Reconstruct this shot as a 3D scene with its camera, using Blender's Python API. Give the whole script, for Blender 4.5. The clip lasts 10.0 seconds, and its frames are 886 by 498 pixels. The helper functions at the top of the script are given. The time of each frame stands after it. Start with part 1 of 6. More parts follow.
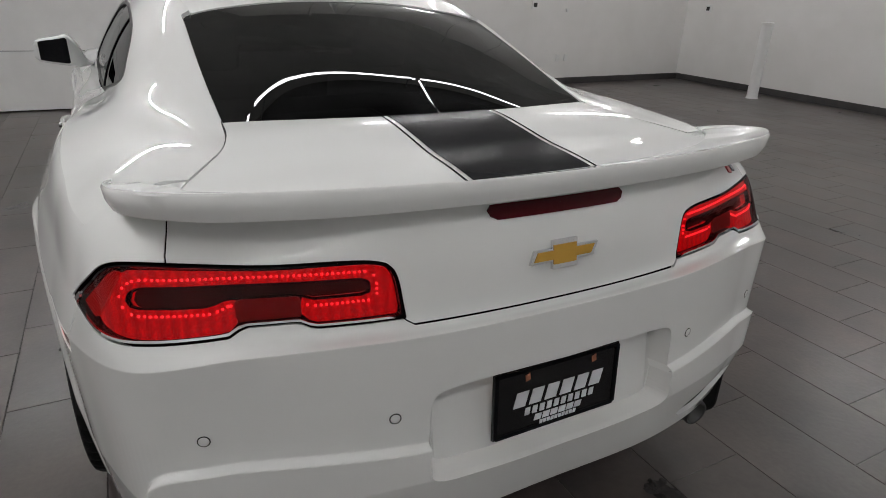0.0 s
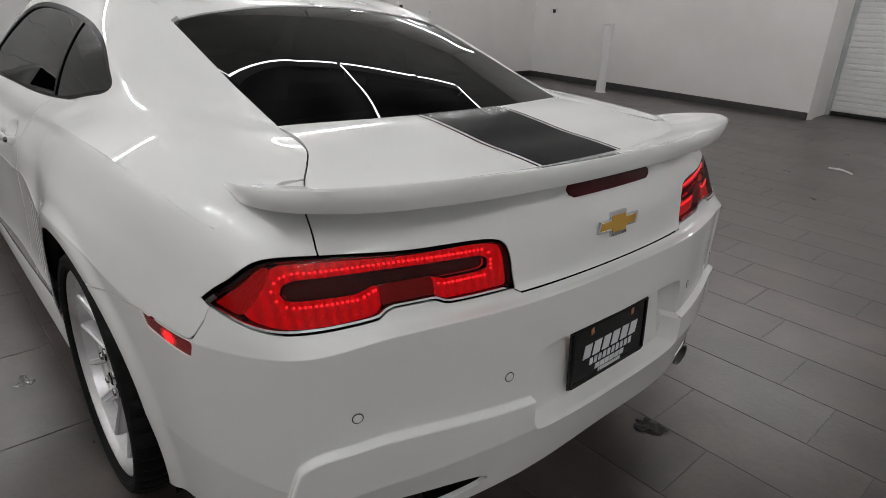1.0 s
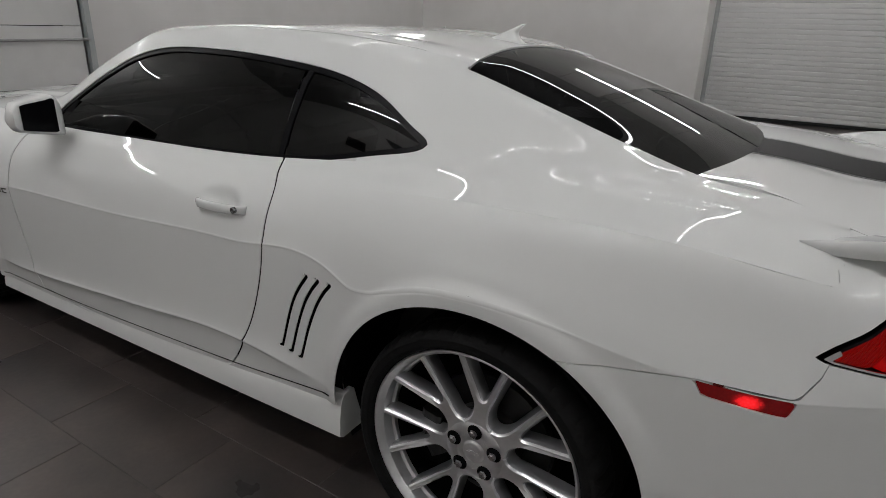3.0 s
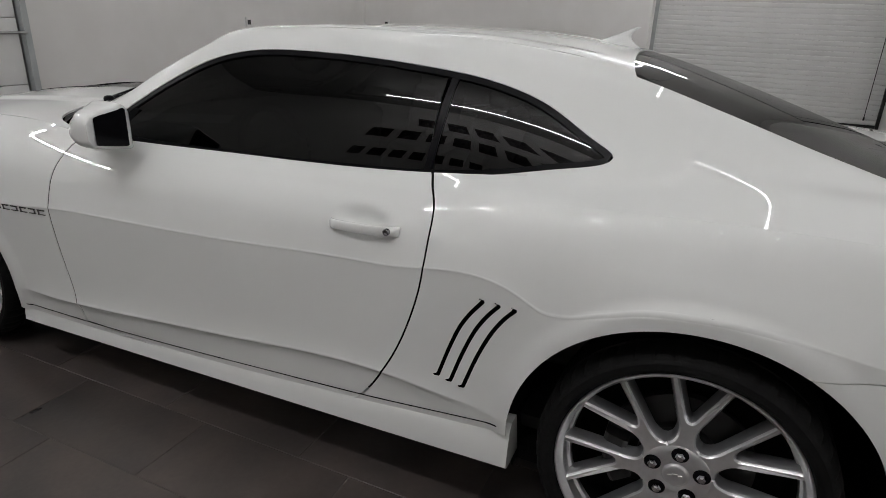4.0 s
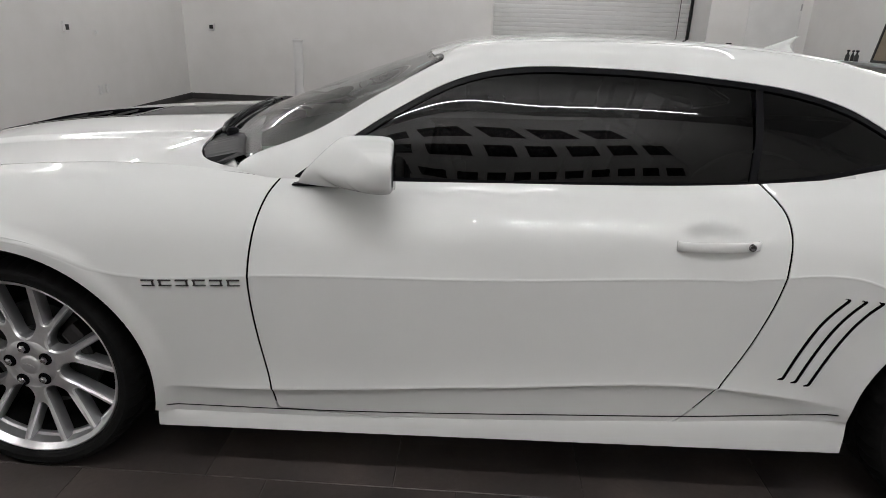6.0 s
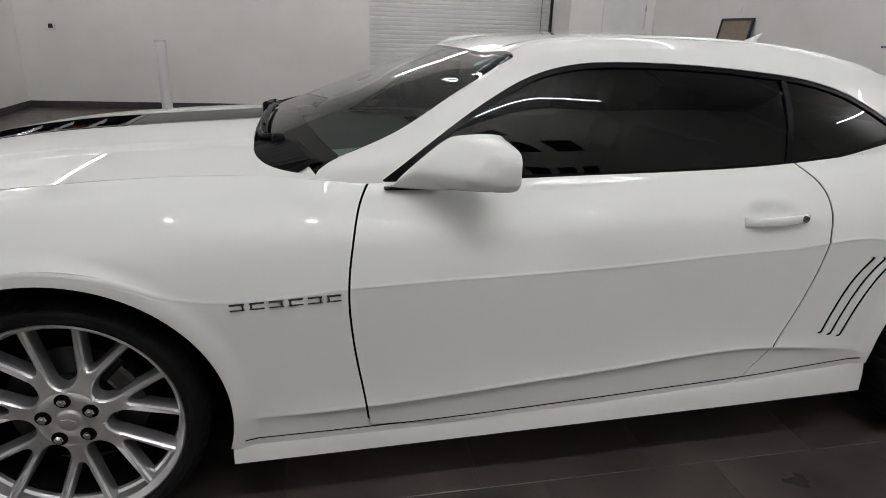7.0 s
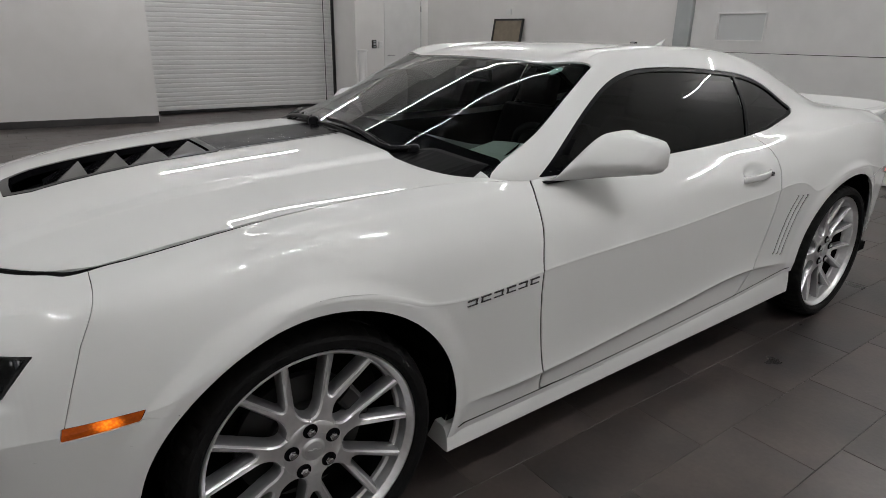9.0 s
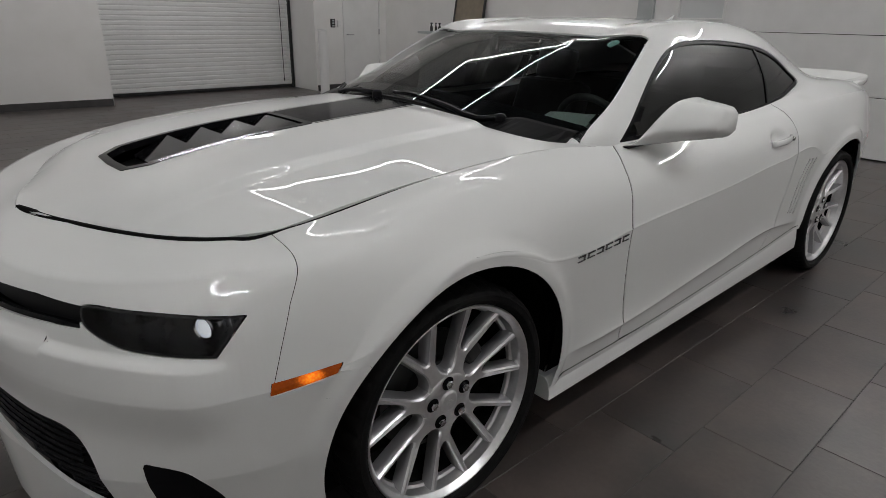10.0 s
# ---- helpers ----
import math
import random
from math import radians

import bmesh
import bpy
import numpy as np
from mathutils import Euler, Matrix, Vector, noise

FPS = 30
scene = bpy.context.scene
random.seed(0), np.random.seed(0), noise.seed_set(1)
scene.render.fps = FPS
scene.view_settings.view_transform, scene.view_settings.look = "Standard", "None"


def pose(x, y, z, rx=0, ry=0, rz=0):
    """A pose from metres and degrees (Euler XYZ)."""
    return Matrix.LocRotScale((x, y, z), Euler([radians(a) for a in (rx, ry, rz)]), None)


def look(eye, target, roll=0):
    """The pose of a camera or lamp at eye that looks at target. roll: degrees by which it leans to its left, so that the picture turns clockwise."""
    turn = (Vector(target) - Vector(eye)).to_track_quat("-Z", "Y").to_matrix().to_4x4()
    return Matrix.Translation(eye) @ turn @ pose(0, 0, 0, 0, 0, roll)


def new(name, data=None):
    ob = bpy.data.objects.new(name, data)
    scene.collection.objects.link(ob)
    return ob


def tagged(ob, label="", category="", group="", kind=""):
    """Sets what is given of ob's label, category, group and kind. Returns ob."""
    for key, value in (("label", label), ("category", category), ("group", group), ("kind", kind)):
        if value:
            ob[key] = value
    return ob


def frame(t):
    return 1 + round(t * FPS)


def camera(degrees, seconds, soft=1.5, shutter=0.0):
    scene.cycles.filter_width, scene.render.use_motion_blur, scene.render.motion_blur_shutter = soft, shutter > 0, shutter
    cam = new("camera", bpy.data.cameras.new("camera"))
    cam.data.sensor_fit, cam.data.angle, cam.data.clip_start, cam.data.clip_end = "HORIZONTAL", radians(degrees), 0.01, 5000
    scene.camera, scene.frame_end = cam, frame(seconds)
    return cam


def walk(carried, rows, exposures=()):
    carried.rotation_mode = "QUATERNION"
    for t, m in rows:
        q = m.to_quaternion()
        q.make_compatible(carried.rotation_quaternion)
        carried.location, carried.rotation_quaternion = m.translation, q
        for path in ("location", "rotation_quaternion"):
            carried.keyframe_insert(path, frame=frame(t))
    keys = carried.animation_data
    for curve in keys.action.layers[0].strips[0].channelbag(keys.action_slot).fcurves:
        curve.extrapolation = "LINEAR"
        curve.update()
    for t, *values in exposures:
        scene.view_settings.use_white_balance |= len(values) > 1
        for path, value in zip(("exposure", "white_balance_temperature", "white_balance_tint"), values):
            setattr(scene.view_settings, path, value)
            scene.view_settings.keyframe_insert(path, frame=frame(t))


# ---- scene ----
# camera and its walk
cam = camera(72.4, 10.0, soft=0.5)
PATH = [
    (0, (-3.215, 0.704, 1.331), (-1.588, -0.164, 0.557), 2.0),
    (0.5, (-3.212, 0.917, 1.307), (-1.735, -0.196, 0.545), 2.4),
    (1, (-3.079, 1.165, 1.332), (-1.714, -0.086, 0.577), 2.5),
    (1.5, (-2.857, 1.442, 1.366), (-1.598, 0.081, 0.616), 2.4),
    (2, (-2.586, 1.603, 1.358), (-1.411, 0.164, 0.619), 2.5),
    (2.5, (-2.308, 1.779, 1.364), (-1.216, 0.271, 0.634), 2.1),
    (2.7, (-2.192, 1.875, 1.364), (-1.139, 0.333, 0.648), 1.9),
    (3.8, (-1.513, 2.168, 1.368), (-0.698, 0.479, 0.673), 1.8),
    (4, (-1.37, 2.209, 1.373), (-0.615, 0.498, 0.664), 2.2),
    (4.5, (-1.016, 2.344, 1.38), (-0.436, 0.562, 0.682), 2.1),
    (5, (-0.641, 2.399, 1.359), (-0.22, 0.571, 0.667), 2.0),
    (5.5, (-0.251, 2.443, 1.37), (0.022, 0.586, 0.68), 1.9),
    (7, (0.752, 2.375, 1.336), (0.369, 0.531, 0.663), 1.8),
    (7.5, (1.101, 2.359, 1.346), (0.482, 0.576, 0.685), 1.6),
    (8, (1.347, 2.266, 1.337), (0.532, 0.563, 0.676), 1.4),
    (8.5, (1.617, 2.171, 1.342), (0.612, 0.573, 0.68), 1.5),
    (9, (1.931, 2.122, 1.368), (0.821, 0.596, 0.704), 1.1),
    (9.5, (2.171, 2.032, 1.344), (0.992, 0.57, 0.654), 1.1),
    (10, (2.386, 1.906, 1.338), (1.137, 0.517, 0.623), 1.1),
]
LIGHT = [(0.0, -.45), (0.5, -.45), (1.0, -.45), (1.5, -.51), (2.5, -.84), (4.0, -.65), (4.5, -.49), (5.0, -.34), (5.5, -.29), (7.0, -.37), (8.5, -.42), (10.0, -.76)]
walk(cam, [(t, look(eye, target, roll)) for t, eye, target, roll in PATH], LIGHT)

# world, lights and exposure
world = bpy.data.worlds.new("world")
scene.world = world
world.use_nodes = True
world.node_tree.nodes["Background"].inputs[0].default_value = (0.5, 0.5, 0.5, 1)
world.node_tree.nodes["Background"].inputs[1].default_value = 0.0
TUBE_STRENGTHS = (385.0, 40.0, 165.0, 225.0)     # the row beside the car, the ladder's rows, the added rows by the end walls, the row by the far wall
CEIL = 5.6
TUBE_Z = 3.55

# ---------------------------------------------------------------- materials

def material(name, color, rough=0.5, metal=0.0, coat=0.0, spec=0.5, emit=None, emit_strength=0.0):
    m = bpy.data.materials.new(name)
    m.use_nodes = True
    b = m.node_tree.nodes["Principled BSDF"]
    b.inputs["Base Color"].default_value = (*color, 1)
    b.inputs["Roughness"].default_value = rough
    b.inputs["Metallic"].default_value = metal
    b.inputs["Coat Weight"].default_value = coat
    b.inputs["Coat Roughness"].default_value = 0.02
    b.inputs["Specular IOR Level"].default_value = spec
    if emit:
        b.inputs["Emission Color"].default_value = (*emit, 1)
        b.inputs["Emission Strength"].default_value = emit_strength
    return m


def grain(m, scale, low, high, bump=0.0, rough=None, detail=6.0, where="Object"):
    """Varies a material's colour between two tones, and optionally its relief and roughness, by noise."""
    nt = m.node_tree
    b = nt.nodes["Principled BSDF"]
    tc = nt.nodes.new("ShaderNodeTexCoord")
    n = nt.nodes.new("ShaderNodeTexNoise")
    n.inputs["Scale"].default_value, n.inputs["Detail"].default_value = scale, detail
    nt.links.new(tc.outputs[where], n.inputs["Vector"])
    r = nt.nodes.new("ShaderNodeValToRGB")
    r.color_ramp.elements[0].position, r.color_ramp.elements[1].position = 0.3, 0.72
    r.color_ramp.elements[0].color, r.color_ramp.elements[1].color = (*low, 1), (*high, 1)
    nt.links.new(n.outputs["Fac"], r.inputs["Fac"])
    nt.links.new(r.outputs["Color"], b.inputs["Base Color"])
    if rough:
        mr = nt.nodes.new("ShaderNodeMapRange")
        mr.inputs["To Min"].default_value, mr.inputs["To Max"].default_value = rough
        n2 = nt.nodes.new("ShaderNodeTexNoise")
        n2.inputs["Scale"].default_value = scale * 0.37
        nt.links.new(tc.outputs[where], n2.inputs["Vector"])
        nt.links.new(n2.outputs["Fac"], mr.inputs["Value"])
        nt.links.new(mr.outputs["Result"], b.inputs["Roughness"])
    if bump:
        bp = nt.nodes.new("ShaderNodeBump")
        bp.inputs["Strength"].default_value, bp.inputs["Distance"].default_value = bump, 0.004
        n3 = nt.nodes.new("ShaderNodeTexNoise")
        n3.inputs["Scale"].default_value, n3.inputs["Detail"].default_value = scale * 6, 4
        nt.links.new(tc.outputs[where], n3.inputs["Vector"])
        nt.links.new(n3.outputs["Fac"], bp.inputs["Height"])
        nt.links.new(bp.outputs["Normal"], b.inputs["Normal"])
    return m


def glass(name, tint, rough=0.0, ior=1.5, gloss=0.95):
    """Tinted glazing: what passes is coloured by the tint, the gloss follows Fresnel."""
    m = bpy.data.materials.new(name)
    m.use_nodes = True
    nt = m.node_tree
    nt.nodes.clear()
    out = nt.nodes.new("ShaderNodeOutputMaterial")
    mix = nt.nodes.new("ShaderNodeMixShader")
    fr = nt.nodes.new("ShaderNodeFresnel")
    fr.inputs["IOR"].default_value = ior
    tr = nt.nodes.new("ShaderNodeBsdfTransparent")
    tr.inputs["Color"].default_value = (*tint, 1)
    gl = nt.nodes.new("ShaderNodeBsdfGlossy")
    gl.inputs["Roughness"].default_value = rough
    gl.inputs["Color"].default_value = (gloss, gloss, gloss, 1)
    nt.links.new(fr.outputs[0], mix.inputs[0])
    nt.links.new(tr.outputs[0], mix.inputs[1])
    nt.links.new(gl.outputs[0], mix.inputs[2])
    nt.links.new(mix.outputs[0], out.inputs[0])
    return m


PAINT = material("white_paint", (0.74, 0.75, 0.74), 0.7, coat=1.0, spec=0.0)
STRIPE = material("satin_dark_stripe", (0.010, 0.010, 0.012), 0.17, spec=0.02)
GLOSS_BLACK = material("gloss_black", (0.005, 0.005, 0.006), 0.10, spec=0.08)
TRIM = material("black_trim", (0.003, 0.003, 0.004), 0.34, spec=0.1)
RUBBER = grain(material("tyre_rubber", (0.012, 0.012, 0.012), 0.75, spec=0.18), 30, (0.004, 0.004, 0.004), (0.007, 0.007, 0.007), bump=0.3)
# near-black for arch liners, and for shade put into gaps and openings
NEAR_BLACK = material("arch_liner", (0.004, 0.004, 0.004), 0.95, spec=0.1)
RIM = grain(material("silver_alloy", (0.76, 0.76, 0.77), 0.30, metal=0.85), 60, (0.72, 0.72, 0.73), (0.80, 0.80, 0.81))
POCKET = material("darker_spoke_flank", (0.40, 0.40, 0.41), 0.36, metal=0.85)
CHROME = material("chrome", (0.75, 0.75, 0.76), 0.08, metal=1.0)
STEEL = material("brake_steel", (0.055, 0.055, 0.055), 0.4, metal=0.7)
GOLD = material("gold_emblem", (0.62, 0.36, 0.06), 0.3, metal=0.4)
TINT = glass("privacy_glass", (0.012, 0.012, 0.013), ior=1.45, gloss=0.62)
SCREEN = glass("windscreen_glass", (0.84, 0.92, 0.89))
HEAD_GLASS = glass("headlamp_glass", (0.94, 0.95, 0.96), gloss=0.4)

# ---------------------------------------------------------------- mesh tools

def mesh_object(name, verts, faces, mat, parent=None, label="", smooth=False):
    me = bpy.data.meshes.new(name)
    me.from_pydata([tuple(v) for v in verts], [], [tuple(f) for f in faces])
    me.validate()
    if smooth:
        me.polygons.foreach_set("use_smooth", [True] * len(me.polygons))
    me.materials.append(mat)
    ob = new(name, me)
    if parent:
        ob.parent = parent
    if label:
        ob["label"] = label
    return ob


def part(name, bm, mat, parent=None, label="", smooth=False):
    """One bmesh as one mesh object under a thing or a part."""
    bmesh.ops.recalc_face_normals(bm, faces=bm.faces)
    me = bpy.data.meshes.new(name)
    bm.to_mesh(me)
    bm.free()
    if smooth:
        me.polygons.foreach_set("use_smooth", [True] * len(me.polygons))
    me.materials.append(mat)
    ob = new(name, me)
    if parent:
        ob.parent = parent
    if label:
        ob["label"] = label
    return ob


def box_bm(lo, hi, bevel=0.0, seg=2, bm=None):
    bm = bm or bmesh.new()
    c = [(a + b) / 2 for a, b in zip(lo, hi)]
    s = [abs(b - a) for a, b in zip(lo, hi)]
    r = bmesh.ops.create_cube(bm, size=1, matrix=Matrix.Translation(c) @ Matrix.Diagonal((*s, 1)))
    if bevel:
        edges = {e for v in r["verts"] for e in v.link_edges}
        bmesh.ops.bevel(bm, geom=list(edges), offset=bevel, segments=seg, affect="EDGES", profile=0.6)
    return bm


def lathe(profile, axis_m, steps=48, bm=None, closed=False):
    """Turns (radius, height) pairs round the local z of axis_m."""
    bm = bm or bmesh.new()
    rings = []
    for r, h in profile:
        if r < 1e-6:
            rings.append([bm.verts.new(axis_m @ Vector((0, 0, h)))])
        else:
            rings.append([bm.verts.new(axis_m @ Vector((r * math.cos(a), r * math.sin(a), h))) for a in np.linspace(0, 2 * math.pi, steps, endpoint=False)])
    pairs = list(zip(rings, rings[1:])) + ([(rings[-1], rings[0])] if closed else [])
    for a, b in pairs:
        n = max(len(a), len(b))
        for i in range(n):
            j = (i + 1) % n
            f = [a[i % len(a)], a[j % len(a)], b[j % len(b)], b[i % len(b)]]
            u = []
            for v in f:
                if v not in u:
                    u.append(v)
            if len(u) > 2:
                bm.faces.new(u)
    return bm


def tube_bm(points, radius, sides=8, bm=None, cap=True):
    bm = bm or bmesh.new()
    pts = [Vector(p) for p in points]
    rings = []
    for i, p in enumerate(pts):
        d = (pts[min(i + 1, len(pts) - 1)] - pts[max(i - 1, 0)]).normalized()
        u = d.cross((0, 0, 1) if abs(d.z) < 0.9 else (1, 0, 0)).normalized()
        w = d.cross(u)
        rad = radius[i] if isinstance(radius, (list, tuple)) else radius
        rings.append([bm.verts.new(p + rad * (math.cos(a) * u + math.sin(a) * w)) for a in np.linspace(0, 2 * math.pi, sides, endpoint=False)])
    for a, b in zip(rings, rings[1:]):
        for i in range(sides):
            bm.faces.new((a[i], a[(i + 1) % sides], b[(i + 1) % sides], b[i]))
    if cap:
        bm.faces.new(rings[0]), bm.faces.new(rings[-1])
    return bm


def spline(knots, values, at, crease=()):
    """Smooth curve through values (n, k) at the knots, kinked at the crease indices."""
    t, p, at = np.asarray(knots, float), np.asarray(values, float), np.asarray(at, float)
    h = np.diff(t)[:, None]
    s = np.diff(p, axis=0) / h
    m = np.empty_like(p)
    m[0], m[-1] = s[0], s[-1]
    m[1:-1] = (s[:-1] * h[1:] + s[1:] * h[:-1]) / (h[1:] + h[:-1])
    ml, mr = m.copy(), m.copy()
    for c in crease:
        ml[c], mr[c] = s[c - 1], s[c]
    i = np.clip(np.searchsorted(t, at, side="right") - 1, 0, len(t) - 2)
    w = ((at - t[i]) / (t[i + 1] - t[i]))[:, None]
    hh = h[i]
    return (1 + 2 * w) * (1 - w) ** 2 * p[i] + w * (1 - w) ** 2 * hh * mr[i] + w * w * (3 - 2 * w) * p[i + 1] + w * w * (w - 1) * hh * ml[i + 1]


def curve_fn(points):
    """y(x) through (x, y) pairs."""
    pts = np.array(sorted(points), float)
    return lambda x: spline(pts[:, 0], pts[:, 1:], np.clip(np.atleast_1d(x), pts[0, 0], pts[-1, 0]))[:, 0]


def rounded(points, n=8, closed=True, corners=()):
    """A smooth closed outline through 2D points; kept sharp at the corner indices."""
    p = np.array(points, float)
    k = len(p)
    q = np.concatenate([p[-2:], p, p[:3]])
    t = np.r_[0, np.cumsum(np.hypot(*np.diff(q, axis=0).T) ** 0.5)]
    at = np.concatenate([np.linspace(t[i], t[i + 1], n, endpoint=False) for i in range(2, k + 2)])
    cr = sorted({c + 2 for c in corners} | ({k + 2} if 0 in corners else set()) | ({1} if k - 1 in corners else set()))
    return spline(t, q, at, [c for c in cr if 0 < c < len(q) - 1])


def inside(poly, xy):
    """Signed distance of points to a closed outline, positive inside."""
    a = np.asarray(poly, float)
    b = np.roll(a, -1, 0)
    best = np.full(len(xy), 1e9)
    odd = np.zeros(len(xy), bool)
    for (ax, ay), (bx, by) in zip(a, b):
        dx, dy = bx - ax, by - ay
        w = np.clip(((xy[:, 0] - ax) * dx + (xy[:, 1] - ay) * dy) / (dx * dx + dy * dy + 1e-12), 0, 1)
        best = np.minimum(best, np.hypot(xy[:, 0] - ax - w * dx, xy[:, 1] - ay - w * dy))
        if abs(dy) > 1e-12:
            odd ^= ((ay > xy[:, 1]) != (by > xy[:, 1])) & (xy[:, 0] < dx * (xy[:, 1] - ay) / dy + ax)
    return np.where(odd, best, -best)


class Sheet:
    """A curved sheet of polygons with exact normals, that can be cut along outlines."""

    def __init__(self, p, n, faces):
        self.p, self.n, self.faces = p, n, faces

    @classmethod
    def grid(cls, p, flip=False):
        a, b = np.gradient(p, axis=0), np.gradient(p, axis=1)
        n = np.cross(a, b)
        n /= np.linalg.norm(n, axis=2, keepdims=True) + 1e-12
        if flip:
            n = -n
        rows, cols = p.shape[:2]
        i = (np.arange(rows - 1)[:, None] * cols + np.arange(cols - 1)).ravel()
        f = np.stack([i, i + cols, i + cols + 1, i + 1], 1)
        if flip:
            f = f[:, ::-1]
        return cls(p.reshape(-1, 3), n.reshape(-1, 3), [tuple(q) for q in f])

    def cut(self, value):
        """Keeps what has a positive value; value: one number a vertex."""
        v = np.asarray(value, float)
        v = np.where(np.abs(v) < 1e-7, 1e-7, v)
        keep = v > 0
        p, n = [], []
        index, edge = {}, {}

        def old(i):
            if i not in index:
                index[i] = len(p)
                p.append(self.p[i]), n.append(self.n[i])
            return index[i]

        def mid(i, j):
            k = (min(i, j), max(i, j))
            if k not in edge:
                w = v[i] / (v[i] - v[j])
                edge[k] = len(p)
                p.append(self.p[i] * (1 - w) + self.p[j] * w)
                m = self.n[i] * (1 - w) + self.n[j] * w
                n.append(m / (np.linalg.norm(m) + 1e-12))
            return edge[k]

        out = []
        for f in self.faces:
            c = [keep[i] for i in f]
            if all(c):
                out.append(tuple(old(i) for i in f))
            elif any(c):
                g = []
                for i, j in zip(f, f[1:] + f[:1]):
                    if keep[i]:
                        g.append(old(i))
                    if keep[i] != keep[j]:
                        g.append(mid(i, j))
                if len(g) > 2:
                    out.append(tuple(g))
        return Sheet(np.array(p).reshape(-1, 3), np.array(n).reshape(-1, 3), out)

    def moved(self, d):
        """Offset along the normals (a number, or one a vertex)."""
        d = np.asarray(d, float)
        return Sheet(self.p + self.n * (d[:, None] if d.ndim else d), self.n.copy(), self.faces)

    def shifted(self, v):
        return Sheet(self.p + np.asarray(v, float), self.n.copy(), self.faces)

    def mirror(self):
        m = np.array([1, -1, 1.0])
        return Sheet(self.p * m, self.n * m, [f[::-1] for f in self.faces])

    def both(self):
        o = self.mirror()
        k = len(self.p)
        return Sheet(np.r_[self.p, o.p], np.r_[self.n, o.n], self.faces + [tuple(i + k for i in f) for f in o.faces])

    def object(self, name, mat, parent=None, label="", flange=0.0, back=False):
        """flange: how far the free edges are turned in; back: closes the inner side too."""
        verts, faces = [tuple(q) for q in self.p], list(self.faces)
        normals = [self.n[i] for f in faces for i in f]
        if flange:
            count = {}
            for f in faces:
                for i, j in zip(f, f[1:] + f[:1]):
                    count[(i, j)] = 1
            inner = {}

            def low(i):
                if i not in inner:
                    inner[i] = len(verts)
                    verts.append(tuple(self.p[i] - self.n[i] * flange))
                return inner[i]

            extra = []
            for (i, j) in list(count):
                if (j, i) not in count and not (abs(self.p[i][1]) < 1e-5 and abs(self.p[j][1]) < 1e-5):
                    extra.append((j, i, low(i), low(j)))
            if back:
                extra += [tuple(low(i) for i in reversed(f)) for f in self.faces]
            for f in extra:
                q = [np.array(verts[i]) for i in f]
                m = np.cross(q[1] - q[0], q[2] - q[0])
                m = m / (np.linalg.norm(m) + 1e-12)
                normals += [m] * len(f)
            faces += extra
        me = bpy.data.meshes.new(name)
        me.from_pydata(verts, [], faces)
        me.polygons.foreach_set("use_smooth", [True] * len(me.polygons))
        me.normals_split_custom_set([tuple(q) for q in normals])
        me.materials.append(mat)
        ob = new(name, me)
        if parent:
            ob.parent = parent
        if label:
            ob["label"] = label
        return ob


def loft(rows, step_u, step_v, crease=(), mirror_ends=True, nose=None):
    """A grid of points through feature lines: rows (r, s, 3)."""
    r = np.array(rows, float)
    t = np.r_[0, np.cumsum(np.linalg.norm(np.diff(r, axis=1), axis=2).mean(0))]
    us = np.linspace(0, t[-1], int(t[-1] / step_u) + 1)
    if mirror_ends:
        m = np.array([1, -1, 1.0])
        ext = np.concatenate([r[:, 1:2] * m, r, r[:, -2:-1] * m], 1)
        te = np.r_[-t[1], t, 2 * t[-1] - t[-2]]
    else:
        ext, te = r, t
    lines = np.stack([spline(te, q, us) for q in ext])
    v = np.r_[0, np.cumsum(np.linalg.norm(np.diff(r, axis=0), axis=2).mean(1))]
    vs = np.concatenate([np.linspace(a, b, max(2, int((b - a) / step_v)), endpoint=False) for a, b in zip(v, v[1:])] + [[v[-1]]])
    vs = np.unique(np.r_[vs, [v[c] + d for c in crease for d in (-.009, -.006, -.003, .003, .006, .009)]])
    rows_at = [int(np.argmin(np.abs(vs - v[c]))) for c in crease]
    out = np.stack([spline(v, lines[:, k], vs, crease) for k in range(len(us))])
    if nose:        # one more crease, from x0 to x1 onwards
        c, x0, x1 = nose
        w = np.clip((lines[c, :, 0] - x0) / (x1 - x0), 0, 1)[:, None, None]
        out = out * (1 - w) + w * np.stack([spline(v, lines[:, k], vs, (*crease, c)) for k in range(len(us))])
    return out, rows_at

# ---------------------------------------------------------------- room
WALL = grain(material("white_wall_paint", (0.78, 0.77, 0.75), 0.5), 2.2, (0.735, 0.725, 0.705), (0.785, 0.775, 0.76), bump=0.10)
BASE = grain(material("dark_baseboard", (0.05, 0.048, 0.047), 0.5), 8, (0.036, 0.034, 0.034), (0.055, 0.052, 0.051))
TUBES = [material("led_tube", (1, 1, 1), 0.5, emit=(1.0, 0.99, 1.0), emit_strength=k) for k in TUBE_STRENGTHS]
DECKING = grain(material("grey_ceiling_paint", (0.4, 0.4, 0.39), 0.7), 3, (0.36, 0.36, 0.35), (0.43, 0.43, 0.42))
SLAB = material("grout", (0.05, 0.047, 0.046), 0.8)
DOORPAINT = grain(material("white_door_paint", (0.74, 0.74, 0.73), 0.45), 4, (0.70, 0.70, 0.69), (0.76, 0.76, 0.75))
GREYPAINT = grain(material("grey_track_paint", (0.42, 0.45, 0.45), 0.45), 5, (0.38, 0.41, 0.41), (0.46, 0.48, 0.48))
ALU = material("brushed_track", (0.45, 0.45, 0.45), 0.4, metal=0.8)
WHITE_PLASTIC = material("white_plastic", (0.75, 0.75, 0.74), 0.4)
